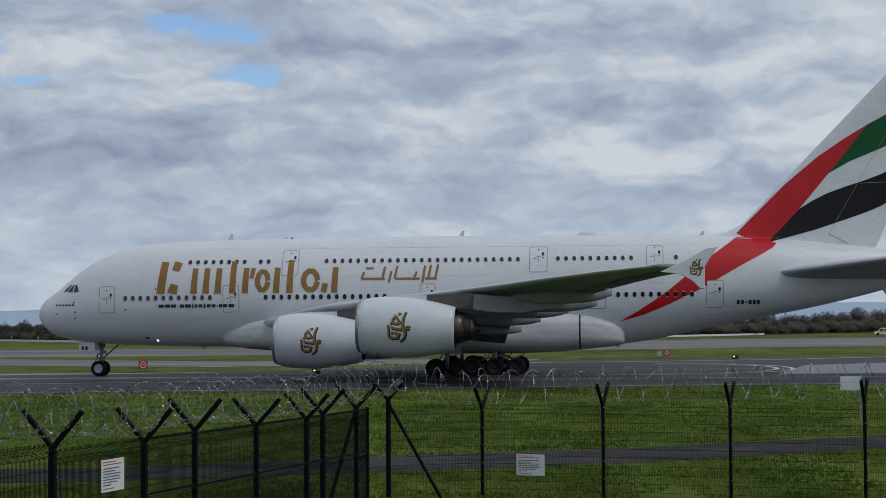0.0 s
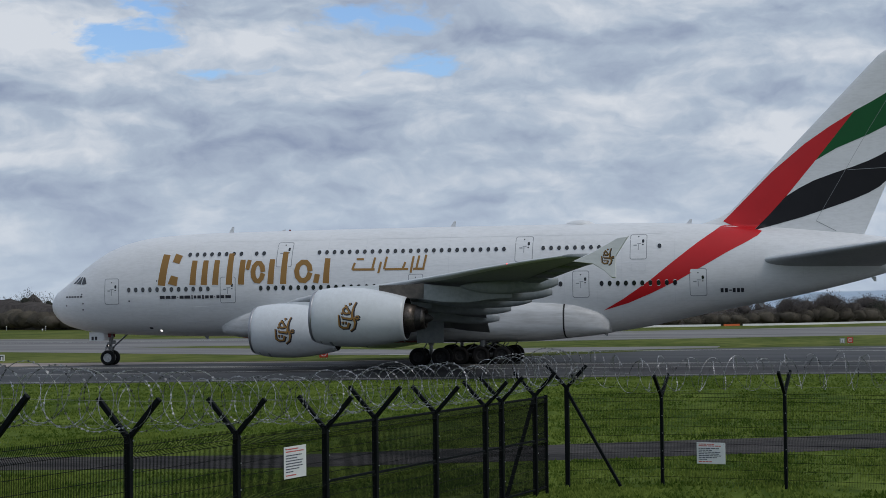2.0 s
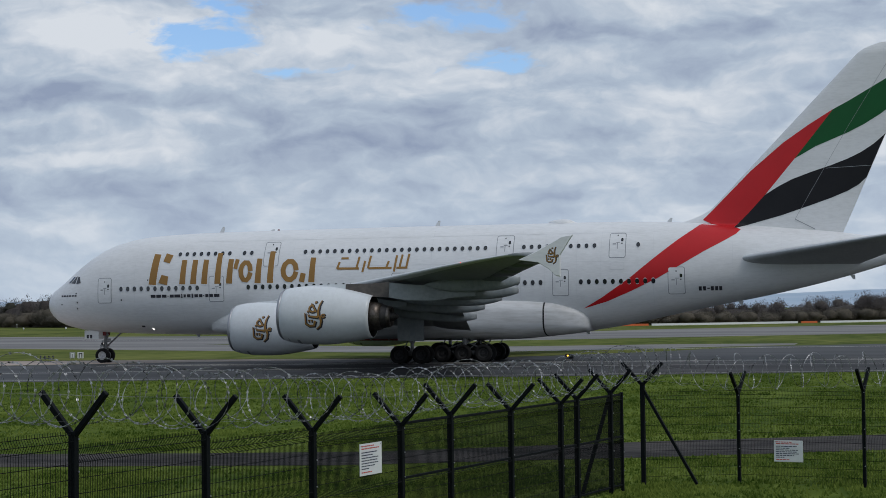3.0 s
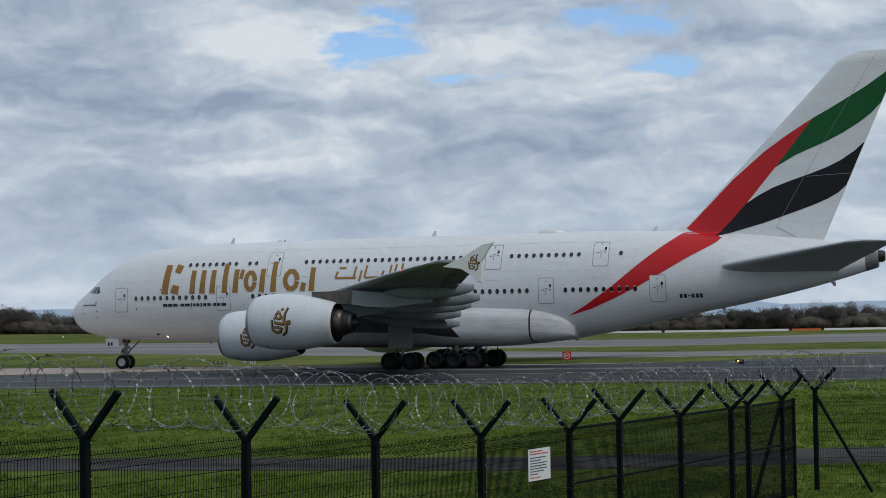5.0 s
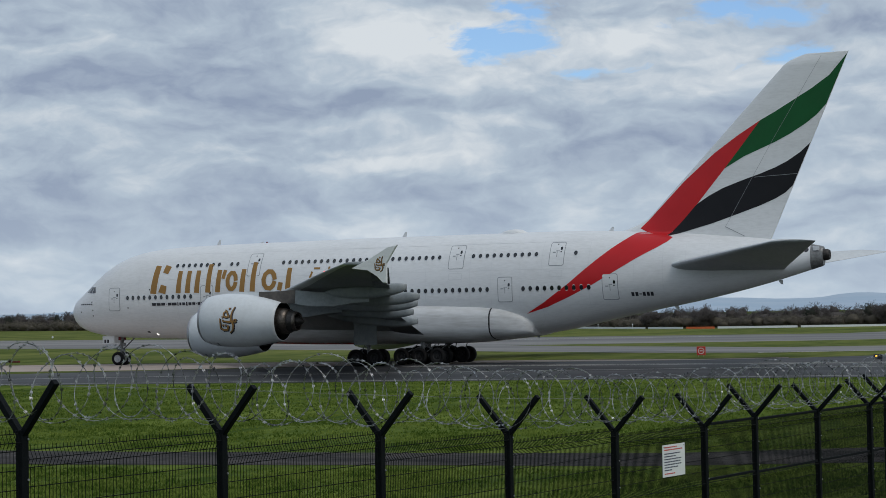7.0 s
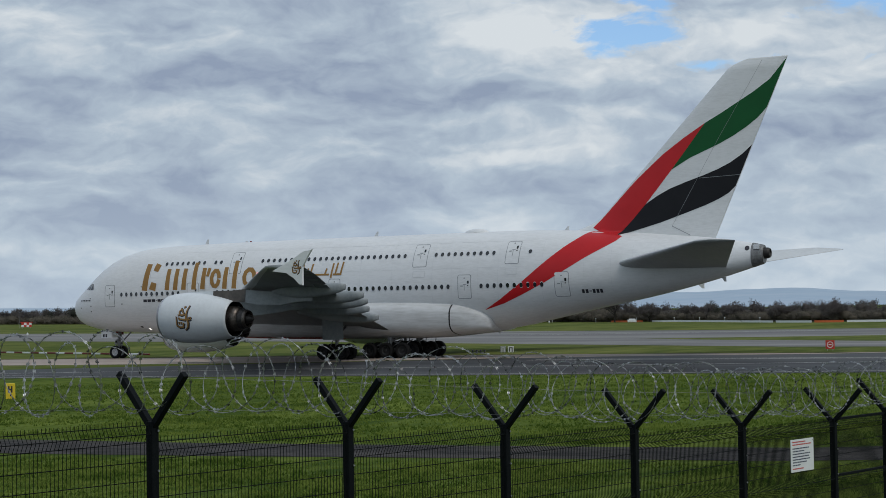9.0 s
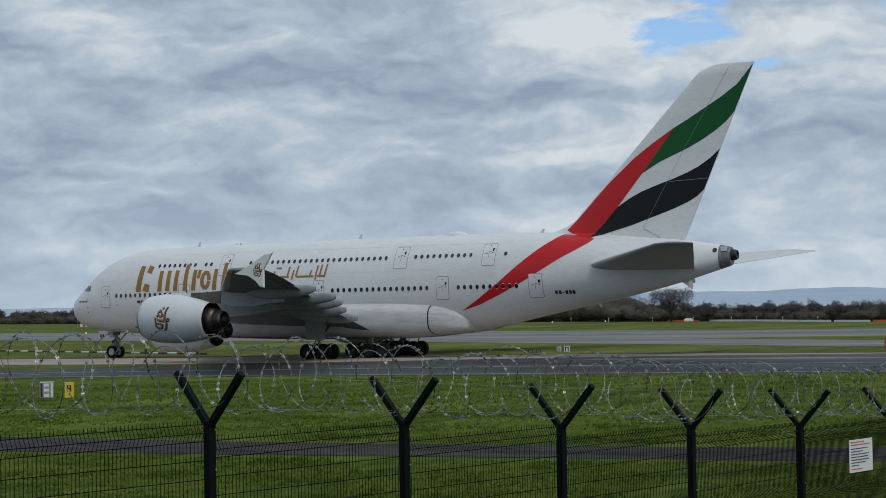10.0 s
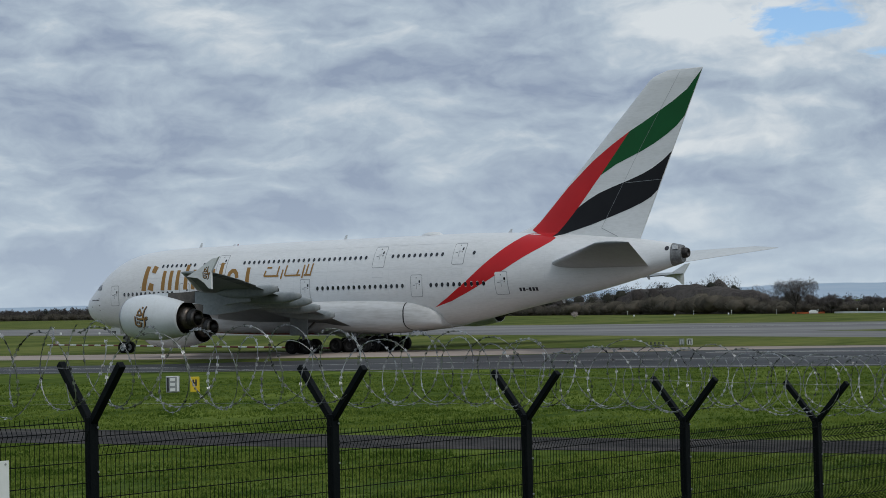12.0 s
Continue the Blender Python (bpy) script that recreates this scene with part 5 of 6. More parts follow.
def build_hills():
    ridge_b = [-60, -30, -20, -10, -7, 0, 5, 8.6, 9.6, 10.4, 12, 14.5, 16.5, 18, 19.4, 21.5, 25, 29, 32, 35, 37, 42, 47, 60, 90]
    ridge_e = [.3, .4, .35, .5, .52, .45, .3, .24, .42, .45, .3, .36, .50, .47, .42, .44, .36, .40, .42, .3, .22, .28, .26, .3, .3]
    bm = bmesh.new()
    rows = []
    for dist, part_of in ((2600, 0.0), (2900, 0.45), (3300, 0.86), (3600, 1.0), (4200, 0.7)):
        row = []
        for b in np.arange(-60, 90.1, 0.5):
            e = float(smooth_curve(ridge_b, ridge_e, b)[0])
            e += 0.022 * noise.noise(Vector((b * 0.9, 0, 3))) + 0.010 * noise.noise(Vector((b * 3.1, 1, 3)))
            row.append(bm.verts.new(bearing(b, dist, (EYE + 3600 * math.tan(radians(e))) * part_of + 4 * noise.noise(Vector((b * 0.6, dist * 0.01, 0))) * part_of * (1 - part_of))))
        rows.append(row)
    for a, b in zip(rows, rows[1:]):
        for k in range(len(a) - 1):
            bm.faces.new((a[k], a[k + 1], b[k + 1], b[k]))
    bmesh.ops.recalc_face_normals(bm, faces=bm.faces[:])
    tagged(finish(bm, "backdrop", HILL, True), "moorland hills along the horizon, blue distance haze painted in", "hills", kind="structure")


WOOD_B = [-20, -8.1, -7.1, -5.7, -3, -0.9, 0.5, 1.6, 6.7, 8.8, 11.3, 15.7, 17, 20.5, 22, 25.8, 30, 32.9, 36.7, 41.5, 47.3, 55]
WOOD_D = [640, 560, 552, 520, 470, 440, 425, 420, 398, 394, 394, 398, 410, 468, 480, 535, 620, 692, 788, 1050, 1500, 1700]
CROWN_B = [-20, -8.1, -7.1, -5.7, -3, -0.9, 0.5, 1.6, 4, 6.7, 8.8, 10.6, 12.5, 15, 17.1, 20, 21, 23.2, 24, 25.4, 26.5, 28, 30, 31.5, 32.4, 33.5, 34.4, 36, 41.5, 46.3, 55]
CROWN_E = [.35, .34, .26, .18, .3, .47, .36, .18, .15, .24, .15, .10, .08, .08, .06, .04, .06, .40, .62, .78, .68, .42, .22, .22, .46, .55, .30, .22, .22, .16, .2]


def twig_cloud(bm, rnd, c, rx, rz, count, size):
    """Many small slivers filling a rough crown, denser inside, with gaps."""
    seed = Vector((rnd.uniform(0, 90), rnd.uniform(0, 90), rnd.uniform(0, 90)))
    made = 0
    while made < count:
        d = Vector((rnd.gauss(0, 1), rnd.gauss(0, 1), rnd.gauss(0, 1))).normalized()
        lump = 0.78 + 0.42 * noise.noise(seed + d * 1.7)
        r = rnd.random() ** 0.45 * lump
        p = c + Vector((d.x * r * rx, d.y * r * rx, d.z * r * rz))
        made += 1
        if p.z < 0.1:
            continue
        out = (d + Vector((rnd.uniform(-.7, .7), rnd.uniform(-.7, .7), rnd.uniform(-.2, .9)))).normalized()
        s = size * rnd.uniform(0.5, 1.3)
        w = out.cross(Vector((rnd.uniform(-1, 1), rnd.uniform(-1, 1), rnd.uniform(-1, 1)))).normalized() * s * 0.17
        bm.faces.new((bm.verts.new(p - w), bm.verts.new(p + w), bm.verts.new(p + out * s)))


def dome():
    bm = bmesh.new()
    bmesh.ops.create_icosphere(bm, subdivisions=2, radius=1.0)
    bm.verts.index_update()
    return [v.co.normalized() for v in bm.verts], [[v.index for v in f.verts] for f in bm.faces]


DOME = dome()


def leafy_mass(bm, rnd, c, rx, rz):
    """The dense inner body of a crown: a lumpy dome under the twigs."""
    seed = Vector((rnd.uniform(0, 90), rnd.uniform(0, 90), rnd.uniform(0, 90)))
    made = []
    for d in DOME[0]:
        k = 0.92 + 0.42 * noise.noise(seed + d * 1.6) + 0.22 * noise.noise(seed + d * 4.1)
        made.append(bm.verts.new(c + Vector((d.x * rx * k, d.y * rx * k, max(-c.z + 0.05, d.z * rz * k)))))
    for f in DOME[1]:
        bm.faces.new([made[i] for i in f])


def build_woods():
    rnd = random.Random(5)
    for name, mat, share, label in (("woodland", TWIG, 0, "leafless grey-brown woodland along the far airfield edge"), ("woodland", EVERGREEN, 1, "dark evergreen trees and ivy among the bare woods"), ("scrub", SCRUB, 2, "low olive-brown scrub and brambles before the far woods")):
        bm, body = bmesh.new(), bmesh.new()
        b = -19.0
        while b < 54:
            d0 = float(smooth_curve(WOOD_B, WOOD_D, b)[0])
            e = float(smooth_curve(CROWN_B, CROWN_E, b)[0])
            top = EYE + d0 * math.tan(radians(e))
            for k in range(2):
                dist = d0 + rnd.uniform(4, 45)
                h = max(2.0, top * rnd.uniform(0.80, 1.24) * (1.0 if k else 0.9))
                green = rnd.random() < (0.5 if 22.6 < b < 31 or 33 < b < 35 else 0.05)
                if share < 2 and green == bool(share):
                    rx = h * rnd.uniform(0.34, 0.55)
                    c = bearing(b + rnd.uniform(-.2, .2), dist, h * 0.58)
                    twig_cloud(bm, rnd, c, rx, h * 0.46, 900, 0.00085 * dist)
                    leafy_mass(body, rnd, c, rx * 0.46, h * 0.22)
            if share == 2:  # the low hedge and scrub before the trees
                for k in range(4):
                    h = max(1.6, top * rnd.uniform(0.40, 0.72))
                    c = bearing(b + rnd.uniform(-.3, .3), d0 + rnd.uniform(-2, 7), h * 0.42)
                    twig_cloud(bm, rnd, c, h * 0.95, h * 0.56, 560, 0.00080 * d0)
                    leafy_mass(body, rnd, c, h * 0.52, h * 0.34)
            b += max(0.12, math.degrees(top * 0.42 / d0))
        me = bpy.data.meshes.new("crowns")
        body.to_mesh(me)
        body.free()
        bm.from_mesh(me)
        bpy.data.meshes.remove(me)
        tagged(finish(bm, name, mat, True), label, "woodland" if share < 2 else "scrub", kind="stuff")
    # solid dark depth of the wood behind the first trees
    bm = bmesh.new()
    prev = None
    for b in np.arange(-19, 54, 0.2):
        d0 = float(smooth_curve(WOOD_B, WOOD_D, b)[0])
        top = (EYE + d0 * math.tan(radians(float(smooth_curve(CROWN_B, CROWN_E, b)[0])))) * ((0.78 if 22.8 < b < 28 else 0.62) + 0.12 * noise.noise(Vector((b * 2.2, 4, 0))))
        cur = [bm.verts.new(bearing(b, d0 + o, z)) for o, z in ((10, 0), (14, max(1.2, top * .8)), (26, max(1.5, top)), (60, 0))]
        if prev:
            for k in range(3):
                bm.faces.new((prev[k], cur[k], cur[k + 1], prev[k + 1]))
        prev = cur
    tagged(finish(bm, "undergrowth", TWIG, True), "dense brown undergrowth inside the far woods", "undergrowth", kind="stuff")


def build_tree(b, dist, h, spread, seed, label):
    """A bare tree: tapered trunk, forking limbs and a crown of fine twigs."""
    rnd = random.Random(seed)
    root = new("tree")
    root.matrix_basis = Matrix.Translation(bearing(b, dist))
    bm = bmesh.new()
    rod(bm, (0, 0, 0), (0.2, 0, h * 0.34), h * 0.03, h * 0.02, 8)
    part("trunk", bm, BARK, root)
    crown = bmesh.new()
    for k in range(9):
        q = 2 * math.pi * k / 9 + rnd.uniform(-.3, .3)
        lift = rnd.uniform(0.5, 0.95)
        a = Vector((0.2, 0, h * rnd.uniform(0.16, 0.34)))
        m = a + Vector((math.cos(q) * spread * .45, math.sin(q) * spread * .45, h * 0.28 * lift))
        e = m + Vector((math.cos(q) * spread * .42, math.sin(q) * spread * .42, h * 0.3 * lift))
        bm = bmesh.new()
        rod(bm, a, m, h * 0.013, h * 0.009, 6)
        rod(bm, m, e, h * 0.009, h * 0.003, 5)
        for j in range(4):
            s = a.lerp(m, rnd.uniform(.5, 1))
            rod(bm, s, s + Vector((rnd.uniform(-1, 1), rnd.uniform(-1, 1), rnd.uniform(.4, 1.4))) * spread * .36, h * 0.005, h * 0.0015, 4)
        part("limb", bm, BARK, root)
        twig_cloud(crown, rnd, e.lerp(m, 0.2), spread * 0.44, h * 0.22, 620, 0.0007 * dist)
    twig_cloud(crown, rnd, Vector((0.2, 0, h * 0.70)), spread * 0.8, h * 0.28, 2300, 0.0007 * dist)
    twig_cloud(crown, rnd, Vector((0.2, 0, h * 0.42)), spread * 0.86, h * 0.32, 1900, 0.0007 * dist)
    part("crown", crown, TWIG, root, "fine leafless twigs")
    tagged(root, label, "tree", "bare trees on the skyline")


build_hills()
build_woods()
for b, dist, h, spread, seed, label in (
        (22.1, 470, 9.8, 5.8, 1, "bare rounded tree standing clear of the woods"), (21.0, 462, 4.6, 2.6, 2, "small bare tree at the edge of the woods"),
        (33.6, 690, 11.2, 6.5, 3, "large leafless tree rising over the hedge"), (32.7, 690, 10.4, 5.4, 4, "leafless tree rising over the hedge"),
        (16.9, 405, 3.9, 2.6, 5, "small bare tree above the hedge line"), (15.2, 396, 4.5, 2.8, 6, "small bare tree above the hedge line"),
        (9.6, 394, 5.0, 2.8, 7, "bare tree above the hedge line"), (8.7, 394, 5.3, 3.0, 8, "bare tree above the hedge line"), (-0.8, 440, 7.6, 4.2, 9, "broad bare tree on the skyline"),
        (0.4, 428, 6.8, 3.6, 10, "bare tree on the skyline"), (18.4, 430, 3.8, 2.4, 11, "small bare tree above the hedge line"), (19.6, 455, 4.0, 2.6, 12, "small bare tree above the hedge line"), (7.0, 398, 5.8, 3.0, 13, "bare tree above the hedge line")):
    build_tree(b, dist, h, spread, seed, label)


# ---- small airfield things ----
def stop_board(x, y, size, label):
    root = new("taxiway_sign")
    root.matrix_basis = pose(x, y, 0, 0, 0, math.degrees(math.atan2(-x, y)) )
    bm = bmesh.new()
    box(bm, -size / 2, size / 2, -.06, .06, .12, .12 + size, .02)
    part("board", bm, SIGN_RED, root)
    bm = bmesh.new()
    loft(bm, [[(size * r * math.cos(q), d, .12 + size / 2 + size * r * math.sin(q)) for q in np.linspace(0, 2 * math.pi, 25)[:-1]] for r, d in ((.36, -.062), (.36, -.072), (.28, -.072), (.28, -.062))], cap=False)
    part("ring", bm, SIGN_WHITE, root, "white ring")
    bm = bmesh.new()
    box(bm, -size * .17, size * .17, -.072, -.06, .12 + size * .45, .12 + size * .55)
    part("bar", bm, SIGN_WHITE, root, "white bar")
    for s in (-1, 1):
        bm = bmesh.new()
        rod(bm, (s * size * .3, 0, 0), (s * size * .3, 0, .14), .03, seg=6)
        part("leg", bm, ZINC, root)
    tagged(root, label, "sign", "no-entry boards by the taxiway")


stop_board(-42.3, 154.2, 0.78, "square red no-entry board on taxiway grass")
stop_board(5.05, 203.0, 0.62, "small square red no-entry board beside the link")


def marker_board(x, y, w, h, face, mark, label):
    root = new("marker_board")
    root.matrix_basis = pose(x, y, 0, 0, 0, math.degrees(math.atan2(-x, y)))
    bm = bmesh.new()
    box(bm, -w / 2, w / 2, -.05, .05, .1, .1 + h, .015)
    part("board", bm, face, root)
    for x0, x1, z0, z1 in ((-.3, -.14, .1, .85), (.14, .3, .1, .85), (-.3, .3, .7, .85)):
        bm = bmesh.new()
        box(bm, x0 * w, x1 * w, -.062, -.05, .1 + z0 * h, .1 + z1 * h)
        part("mark", bm, mark, root)
    for s in (-1, 1):
        bm = bmesh.new()
        rod(bm, (s * w * .3, 0, 0), (s * w * .3, 0, .12), .025, seg=6)
        part("leg", bm, ZINC, root)
    tagged(root, label, "marker board", "marker boards on the grass")


marker_board(-71.2, 149.6, 0.55, 0.55, SIGN_WHITE, INK, "white marker board with a black mark")
marker_board(-72.1, 149.8, 0.5, 0.55, ZINC, SIGN_WHITE, "grey marker board seen beside a white one")
marker_board(4.2, 203.0, 0.6, 0.55, ZINC, SIGN_WHITE, "grey back of a small airfield board")


def edge_marker(x, y):
    root = new("edge_marker")
    root.matrix_basis = pose(x, y, 0, 0, 0, math.degrees(math.atan2(-x, y)))
    bm = bmesh.new()
    rod(bm, (0, 0, 0), (0, 0, .22), .05, .04, 8)
    part("stem", bm, INK, root)
    bm = bmesh.new()
    rod(bm, (0, 0, .22), (0, 0, .34), .10, .06, 10)
    part("cap", bm, INK, root)
    tagged(root, "small dark capped marker stub on rough grass", "marker", "row of dark markers beside the boards")


for k in range(5):
    edge_marker(-75.9 + 0.42 * k, 150.2)


def equipment_cabinet(x, y, w, h, label):
    root = new("equipment_cabinet")
    root.matrix_basis = pose(x, y, 0, 0, 0, math.degrees(math.atan2(-x, y)))
    bm = bmesh.new()
    box(bm, -w / 2, w / 2, -.2, .2, 0, h, .03)
    part("case", bm, ZINC, root)
    for z in (.2, .52, .82):
        bm = bmesh.new()
        box(bm, -w * .2, w * .16, -.212, -.2, h * z - .09, h * z + .06, .004)
        part("plate", bm, SIGN_WHITE, root, "white plate")
    for s in (-1, 1):
        bm = bmesh.new()
        box(bm, s * w * .36 - .05, s * w * .36 + .05, -.214, -.2, .06, h - .06, .004)
        part("strip", bm, INK if s < 0 else SIGN_WHITE, root)
    tagged(root, label, "cabinet")


equipment_cabinet(-63.1, 70.0, 0.72, 0.86, "grey metal equipment cabinet with white plates on grass")
root = new("hydrant_sign")
root.matrix_basis = pose(-61.75, 70.2, 0, 0, 0, 41.3)
bm = bmesh.new()
box(bm, -.24, .24, -.04, .04, .02, .82, .02)
part("board", bm, SIGN_YELLOW, root)
for x0, x1, z0, z1 in ((-.12, -.04, .35, .68), (.02, .1, .35, .68), (-.1, .1, .46, .54), (-.03, .06, .16, .26)):
    bm = bmesh.new()
    box(bm, x0, x1, -.052, -.04, z0, z1)
    part("mark", bm, INK, root)
tagged(root, "yellow board with dark marks on the grass", "sign")


def ground_lamp(x, y, label):
    root = new("taxiway_lamp")
    root.matrix_basis = pose(x, y, 0.02)
    bm = bmesh.new()
    box(bm, -.35, .35, -.1, .1, 0, .38, .03)
    part("housing", bm, INK, root)
    bm = bmesh.new()
    rod(bm, (-.12, -.12, .24), (-.12, -.09, .24), .075, seg=12)
    part("lens", bm, AMBER, root, "lit amber lens")
    tagged(root, label, "lamp", "guard lamps by the taxiway")


ground_lamp(-24.8, 142.9, "low black guard lamp with a lit amber lens")
ground_lamp(12.0, 191.5, "low black guard lamp with a lit amber lens")


def build_barrier():
    a, b = Vector((-181.2, 175.6)), Vector((-112, 148.5))
    n = 38
    root = tagged(new("barrier"), "low red and white barrier boards laid in a row across grass", "barrier")
    d = (b - a) / n
    red_me = white_me = None
    for k in range(n):
        c = a + d * (k + .5)
        m = pose(c.x, c.y, 0.02, 0, 0, math.degrees(math.atan2(d.y, d.x)))
        me = red_me if k % 2 else white_me
        if me is None:
            bm = bmesh.new()
            box(bm, -d.length / 2 + .03, d.length / 2 - .03, -.12, .12, 0, .17, .03)
            o = part("board", bm, RED_DARK if k % 2 else SIGN_WHITE, root)
            o.matrix_basis = m
            if k % 2:
                red_me = o.data
            else:
                white_me = o.data
        else:
            again("board", me, m, root)


build_barrier()

# low white boundary rail before the woods, with orange lengths
root = tagged(new("boundary_rail"), "low white rail with orange lengths before the woods", "rail")
for b0, b1, mat in ((20.9, 17.1, SIGN_WHITE), (22.2, 21.2, ORANGE), (17.0, 15.9, SIGN_WHITE), (15.8, 14.9, ORANGE), (14.8, 12.3, SIGN_WHITE), (12.2, 8.3, SIGN_WHITE), (8.2, 7.3, ORANGE), (7.2, 2.6, SIGN_WHITE), (2.5, 2.0, ORANGE), (1.9, -4.5, SIGN_WHITE)):
    bm = bmesh.new()
    pts = [bearing(b, float(smooth_curve(WOOD_B, WOOD_D, b)[0]) - 9) for b in np.linspace(b0, b1, 6)]
    for p, q in zip(pts, pts[1:]):
        d = (q - p).normalized()
        nrm = Vector((-d.y, d.x, 0)) * .06
        loft(bm, [[e - nrm, e + nrm, e + nrm + Vector((0, 0, h)), e - nrm + Vector((0, 0, h))] for e, h in ((p, .46), (q, .46))])
    part("rail", bm, mat, root)
for b in (27.4, 25.3, 24.1, 22.7, 21.4, 20.2, 19.4, 18.6, 17.5):
    bm = bmesh.new()
    p = bearing(b, float(smooth_curve(WOOD_B, WOOD_D, b)[0]) - 12)
    rod(bm, p, p + Vector((0, 0, 1.0)), .05, seg=6)
    rod(bm, p + Vector((0, 0, 1.0)), p + Vector((0, 0, 1.2)), .14, seg=8)
    part("marker_lamp", bm, SIGN_WHITE, root)

# a pale shrub in blossom, white lights and a housing on the far grass
root = new("shrub")
root.matrix_basis = Matrix.Translation(bearing(29.1, 478))
bm = bmesh.new()
for x, y in ((0, 0), (.2, .1), (-.2, -.1)):
    rod(bm, (x, y, 0), (x * 3, y * 3, 1.1), .05, .02, 6)
part("stem", bm, BARK, root)
bm = bmesh.new()
twig_cloud(bm, random.Random(31), Vector((0, 0, 1.1)), 1.1, .85, 900, .22)
part("crown", bm, BLOSSOM, root, "pale pinkish blossom")
tagged(root, "small shrub in pale blossom on far airfield grass", "shrub")
for b, dist in ((27.2, 470), (25.9, 470), (24.2, 470), (31.4, 470), (45.5, 360), (44.3, 350), (36.0, 420), (40.8, 400)):
    root = new("edge_light")
    root.matrix_basis = Matrix.Translation(bearing(b, dist)) @ pose(0, 0, 0, 0, 0, b)
    bm = bmesh.new()
    rod(bm, (0, 0, 0), (0, 0, .3), .05, seg=6)
    part("stem", bm, ZINC, root)
    bm = bmesh.new()
    rod(bm, (0, 0, .3), (0, 0, .72), .22, .16, 10)
    part("head", bm, SIGN_WHITE, root, "white lamp head")
    tagged(root, "white-headed light stub standing on far grass", "light", "lights along the far runway")
root = new("equipment_housing")
root.matrix_basis = Matrix.Translation(bearing(21.55, 455)) @ pose(0, 0, 0, 0, 0, 21.5)
bm = bmesh.new()
box(bm, -1.1, 1.1, -.5, .5, .15, .8, .08)
part("case", bm, SIGN_WHITE, root)
bm = bmesh.new()
box(bm, -.75, .75, -.4, .4, .8, 1.02, .08)
part("lid", bm, SIGN_WHITE, root)
for x in (-.8, .8):
    bm = bmesh.new()
    box(bm, x - .1, x + .1, -.3, .3, 0, .15)
    part("foot", bm, ZINC, root)
tagged(root, "low white equipment housing on far grass", "housing")

# red and white hut with a mast, far down the field
root = tagged(new("landing_aid_hut"), "small red and white chequered hut with a mast on far grass", "hut")
root.matrix_basis = pose(-432, 500, 0, 0, 0, 41)
for i in range(4):
    for j in range(2):
        bm = bmesh.new()
        box(bm, -1.8 + i * .9, -.9 + i * .9, -1, 1, .5 + j * .8, 1.3 + j * .8)
        part("panel", bm, SIGN_RED if (i + j) % 2 else SIGN_WHITE, root)
bm = bmesh.new()
box(bm, -2.2, 2.2, -1.1, 1.1, 2.1, 2.35, .03)
part("roof", bm, SIGN_RED, root)
for x in (-1.5, 1.5):
    bm = bmesh.new()
    rod(bm, (x, 0, 0), (x, 0, .5), .1, seg=6)
    part("leg", bm, ZINC, root)
bm = bmesh.new()
rod(bm, (-2.6, 0, 0), (-2.6, 0, 5.2), .07, .04, 6)
part("mast", bm, ZINC, root)


# a small yellow service vehicle on the far side
root = tagged(new("service_van"), "small white airfield van with yellow stripe by the far runway", "van")
root.matrix_basis = Matrix.Translation(bearing(-8.2, 455)) @ pose(0, 0, 0, 0, 0, -8)
bm = bmesh.new()
loft(bm, [[(x, -.9, z0), (x, .9, z0), (x, .85, z1), (x, -.85, z1)] for x, z0, z1 in ((-2.4, .4, .95), (-1.5, .35, 1.1), (-.9, .35, 1.75), (2.2, .35, 1.8), (2.35, .4, 1.6))])
part("body", bm, SIGN_WHITE, root)
bm = bmesh.new()
box(bm, -1.4, 2.25, -.92, -.88, .75, 1.05, .01)
part("stripe", bm, SIGN_YELLOW, root, "yellow stripe")
bm = bmesh.new()
box(bm, -.8, 2.1, -.8, .8, 1.78, 1.9, .04)
part("roof_bar", bm, SIGN_YELLOW, root, "yellow roof")
for x0, x1 in ((-1.0, -.2), (0, 1.0), (1.2, 2.1)):
    bm = bmesh.new()
    box(bm, x0, x1, -.93, -.87, 1.15, 1.6, .02)
    part("window", bm, GLASS_DARK, root)
for x in (-1.5, 1.5):
    for y in (-.8, .8):
        bm = bmesh.new()
        rod(bm, (x, y - .1, .36), (x, y + .1, .36), .36, seg=16)
        part("wheel", bm, RUBBER, root)


# ---- notices on the fence ----
def notice(x, y, z, heading, w, h, label):
    root = new("notice")
    root.matrix_basis = pose(x, y, z, 0, 0, heading)
    bm = bmesh.new()
    box(bm, -w / 2, w / 2, -.006, .006, 0, h, .003)
    part("plate", bm, SIGN_WHITE, root)
    rnd = random.Random(4)
    for f, share, ink in ((.92, .62, SIGN_RED), (.84, .9, SIGN_RED), (.72, .8, BLUE_INK), (.635, .55, BLUE_INK), (.55, .85, BLUE_INK), (.465, .8, BLUE_INK), (.38, .88, BLUE_INK), (.295, .7, BLUE_INK), (.21, .35, BLUE_INK), (.10, .5, SIGN_RED)):
        x, end = -w * .43, -w * .43 + w * .86 * share
        while x < end:
            wide = min(rnd.uniform(.035, .11), end - x + .02)
            bm = bmesh.new()
            box(bm, x, x + wide, -.009, -.006, h * f - .009, h * f + .009)
            part("writing_bar", bm, ink, root)
            x += wide + .014
    for sx in (-.45, .45):
        bm = bmesh.new()
        rod(bm, (sx * w, -.012, h * .94), (sx * w, .02, h * .94), .01, seg=6)
        part("fixing", bm, ZINC, root)
    tagged(root, label, "sign", "warning notices on the fence")


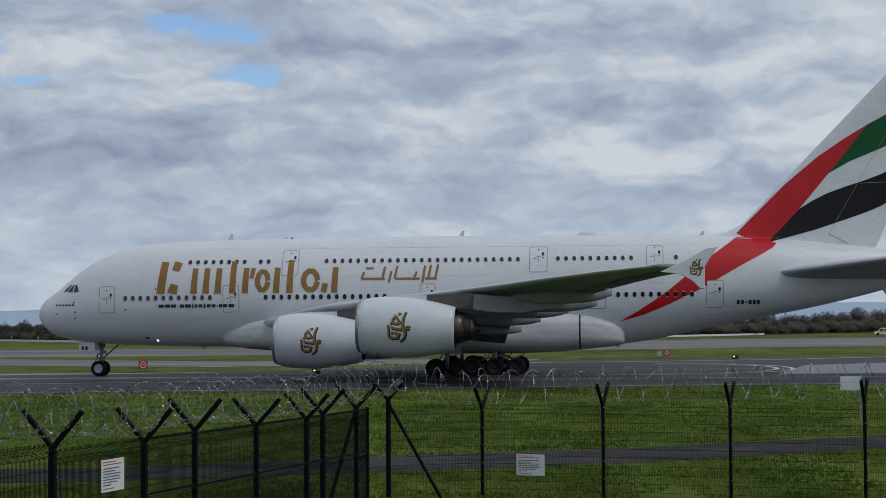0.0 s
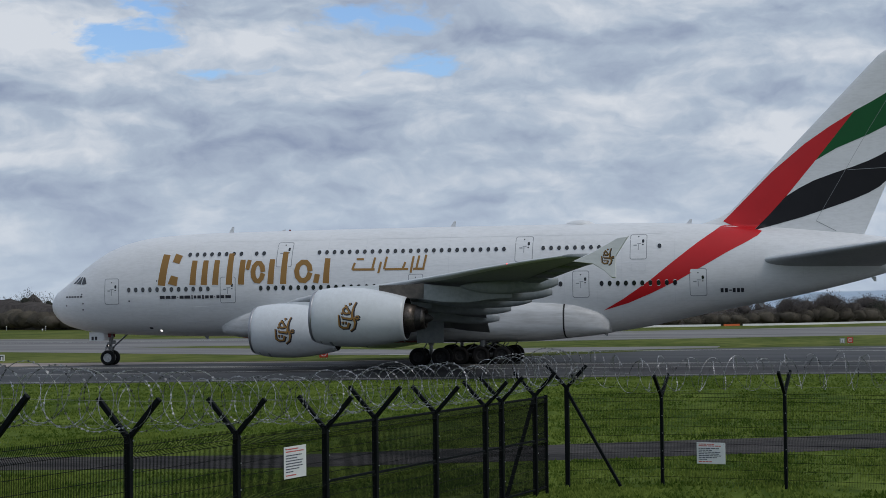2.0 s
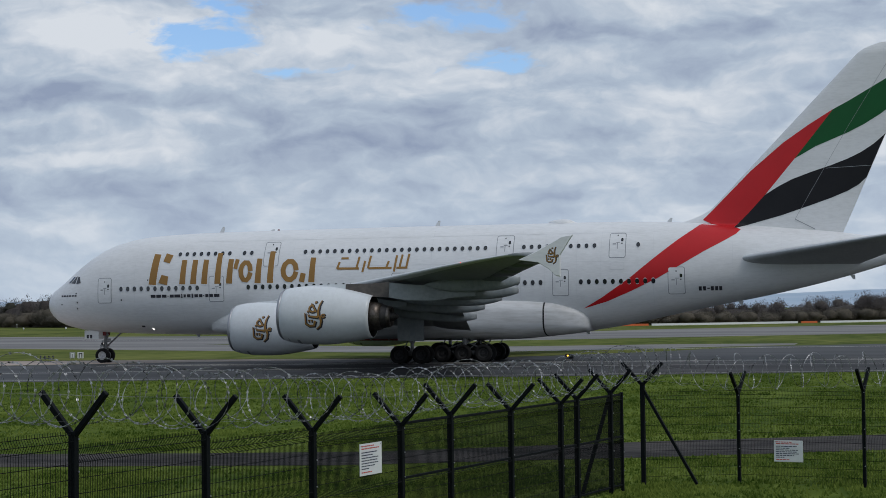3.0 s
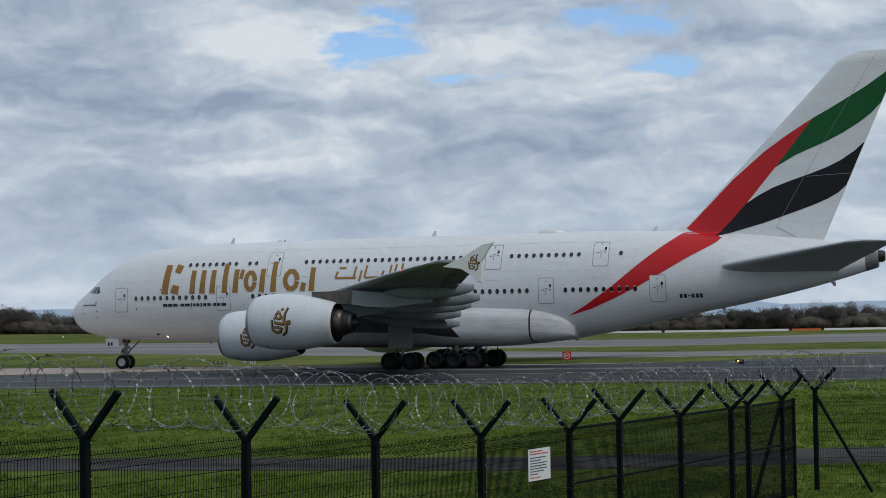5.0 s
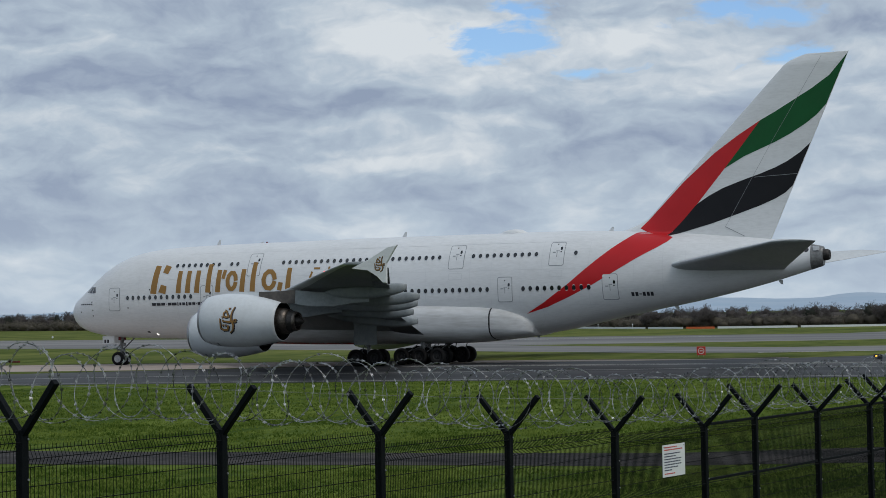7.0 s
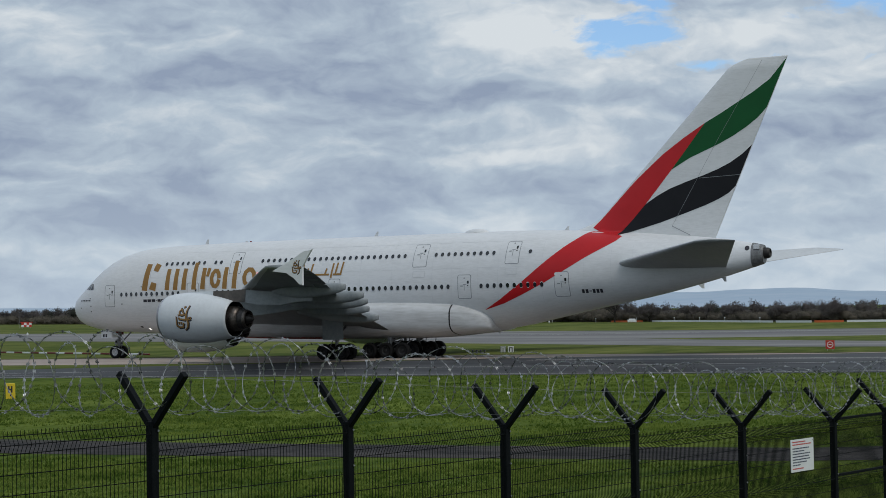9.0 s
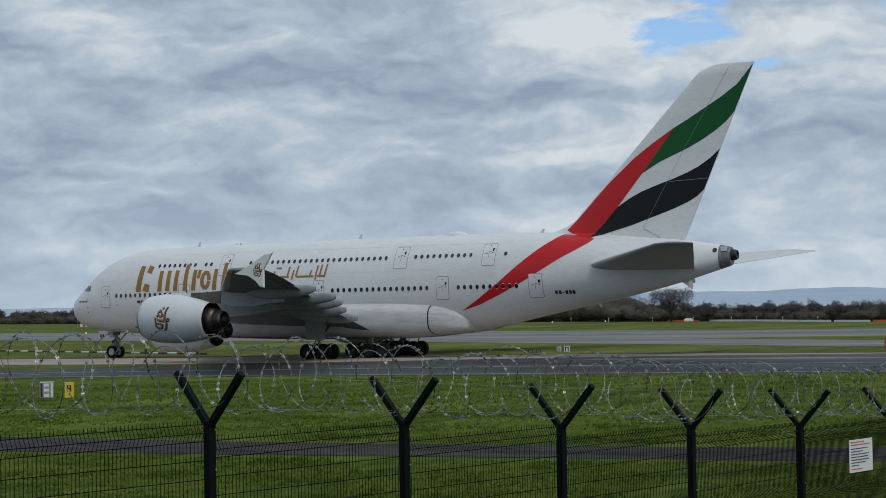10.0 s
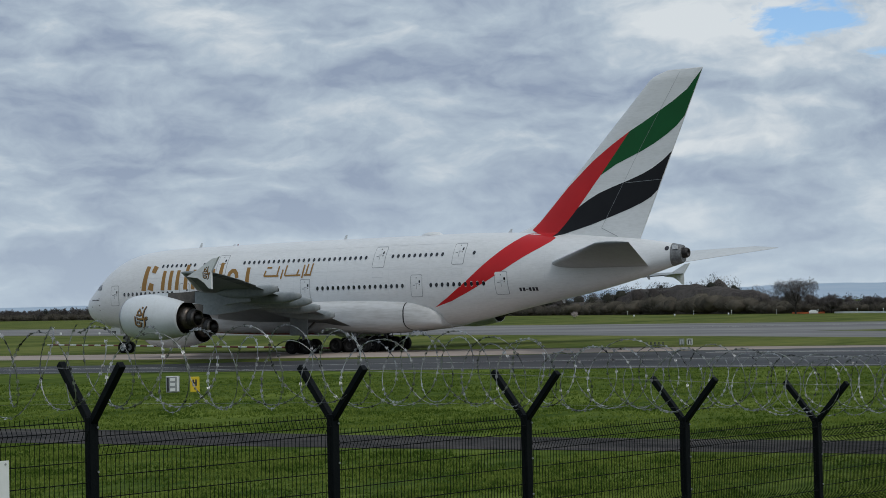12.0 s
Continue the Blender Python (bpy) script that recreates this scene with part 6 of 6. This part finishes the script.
deg_a = math.degrees(math.atan2(DIR_A.y, DIR_A.x))
for u, z in ((16.85, 1.44), (-1.28, 2.36)):
    x, y = on_a(u)
    notice(x + 0.03, y - 0.012, z, deg_a, 0.76, 0.53, "white warning notice with red and dark writing bars")
notice(-2.19, 42.27, 0.53, -15.1, 0.70, 0.50, "white warning notice fixed to the far fence")
root = tagged(new("blank_plate"), "blank white plate fixed above the far fence", "plate")
root.matrix_basis = pose(5.05, 40.2, 2.55, 0, 0, -15.1)
bm = bmesh.new()
box(bm, -.23, .23, -.01, .01, 0.06, .37, .004)
part("plate", bm, SIGN_WHITE, root)
bm = bmesh.new()
rod(bm, (.2, .02, -.6), (.2, .02, .3), .02, seg=6)
part("stem", bm, ZINC, root)


# ---- tufts of grass ----
def build_tufts():
    rnd = random.Random(9)
    bm = bmesh.new()
    count = 0
    while count < 125000:
        b = rnd.uniform(-10, 49)
        dist = 30 * (112 / 30) ** rnd.random()
        p = bearing(b, dist)
        if abs(p.y - float(smooth_curve([-60, -42.7, -30.8, -18.7, -14.5, -6, 0, 7.5, 30], [41.5, 44.2, 45.3, 47.4, 48.3, 52.3, 55.6, 61, 77], p.x)[0])) < 3.3:
            continue
        if p.y > float(smooth_curve([-97.6, -63.6, -35, -21, -3.6, 16.7], [89.5, 97.4, 103.5, 106, 111.5, 115], p.x)[0]):
            continue
        if noise.noise(Vector((p.x * .35, p.y * .2, 2))) + rnd.uniform(-.5, .5) < -0.1:
            continue
        z = bank_height(p.x, p.y)
        s = rnd.uniform(0.04, 0.10) * (1 + 0.5 * noise.noise(Vector((p.x * .8, p.y * .3, 5))))
        for _ in range(2):
            q = -math.atan2(p.x, p.y) + rnd.uniform(-.8, .8)
            o = Vector((math.cos(q), math.sin(q), 0)) * s * 0.9
            base = p + Vector((rnd.uniform(-.06, .06), rnd.uniform(-.06, .06), z - 0.01))
            lean = p.normalized() * rnd.uniform(0.02, 0.10) + Vector((rnd.uniform(-.06, .06), rnd.uniform(-.03, .03), s * 1.05))
            bm.faces.new((bm.verts.new(base - o * .5), bm.verts.new(base + o * .5), bm.verts.new(base + lean)))
        count += 1
    tagged(finish(bm, "grass", BLADE), "short uneven tufts of green grass", "grass", kind="stuff")


build_tufts()


# ---- what moves ----
def motions():
    walk(airliner, [(t, pose(x, TRACK_Y, 0)) for t, x in TAXI])
    hinge = pose(0, -3.5, 4.6)
    for ob, rest in ROCKING:
        walk(ob, [(t, hinge @ pose(0, 0, 0, -math.degrees(rise / 36)) @ hinge.inverted() @ rest) for t, rise in FLEX])
    ts = [k * 0.1 for k in range(121)]
    xs = np.interp(ts, [t for t, _ in TAXI], [x for _, x in TAXI])
    for ob, x, y, r in WHEELS:
        walk(ob, [(t, pose(x, y, r, 0, math.degrees((xn - TAXI[0][1]) / r), 0)) for t, xn in zip(ts, xs)])


motions()
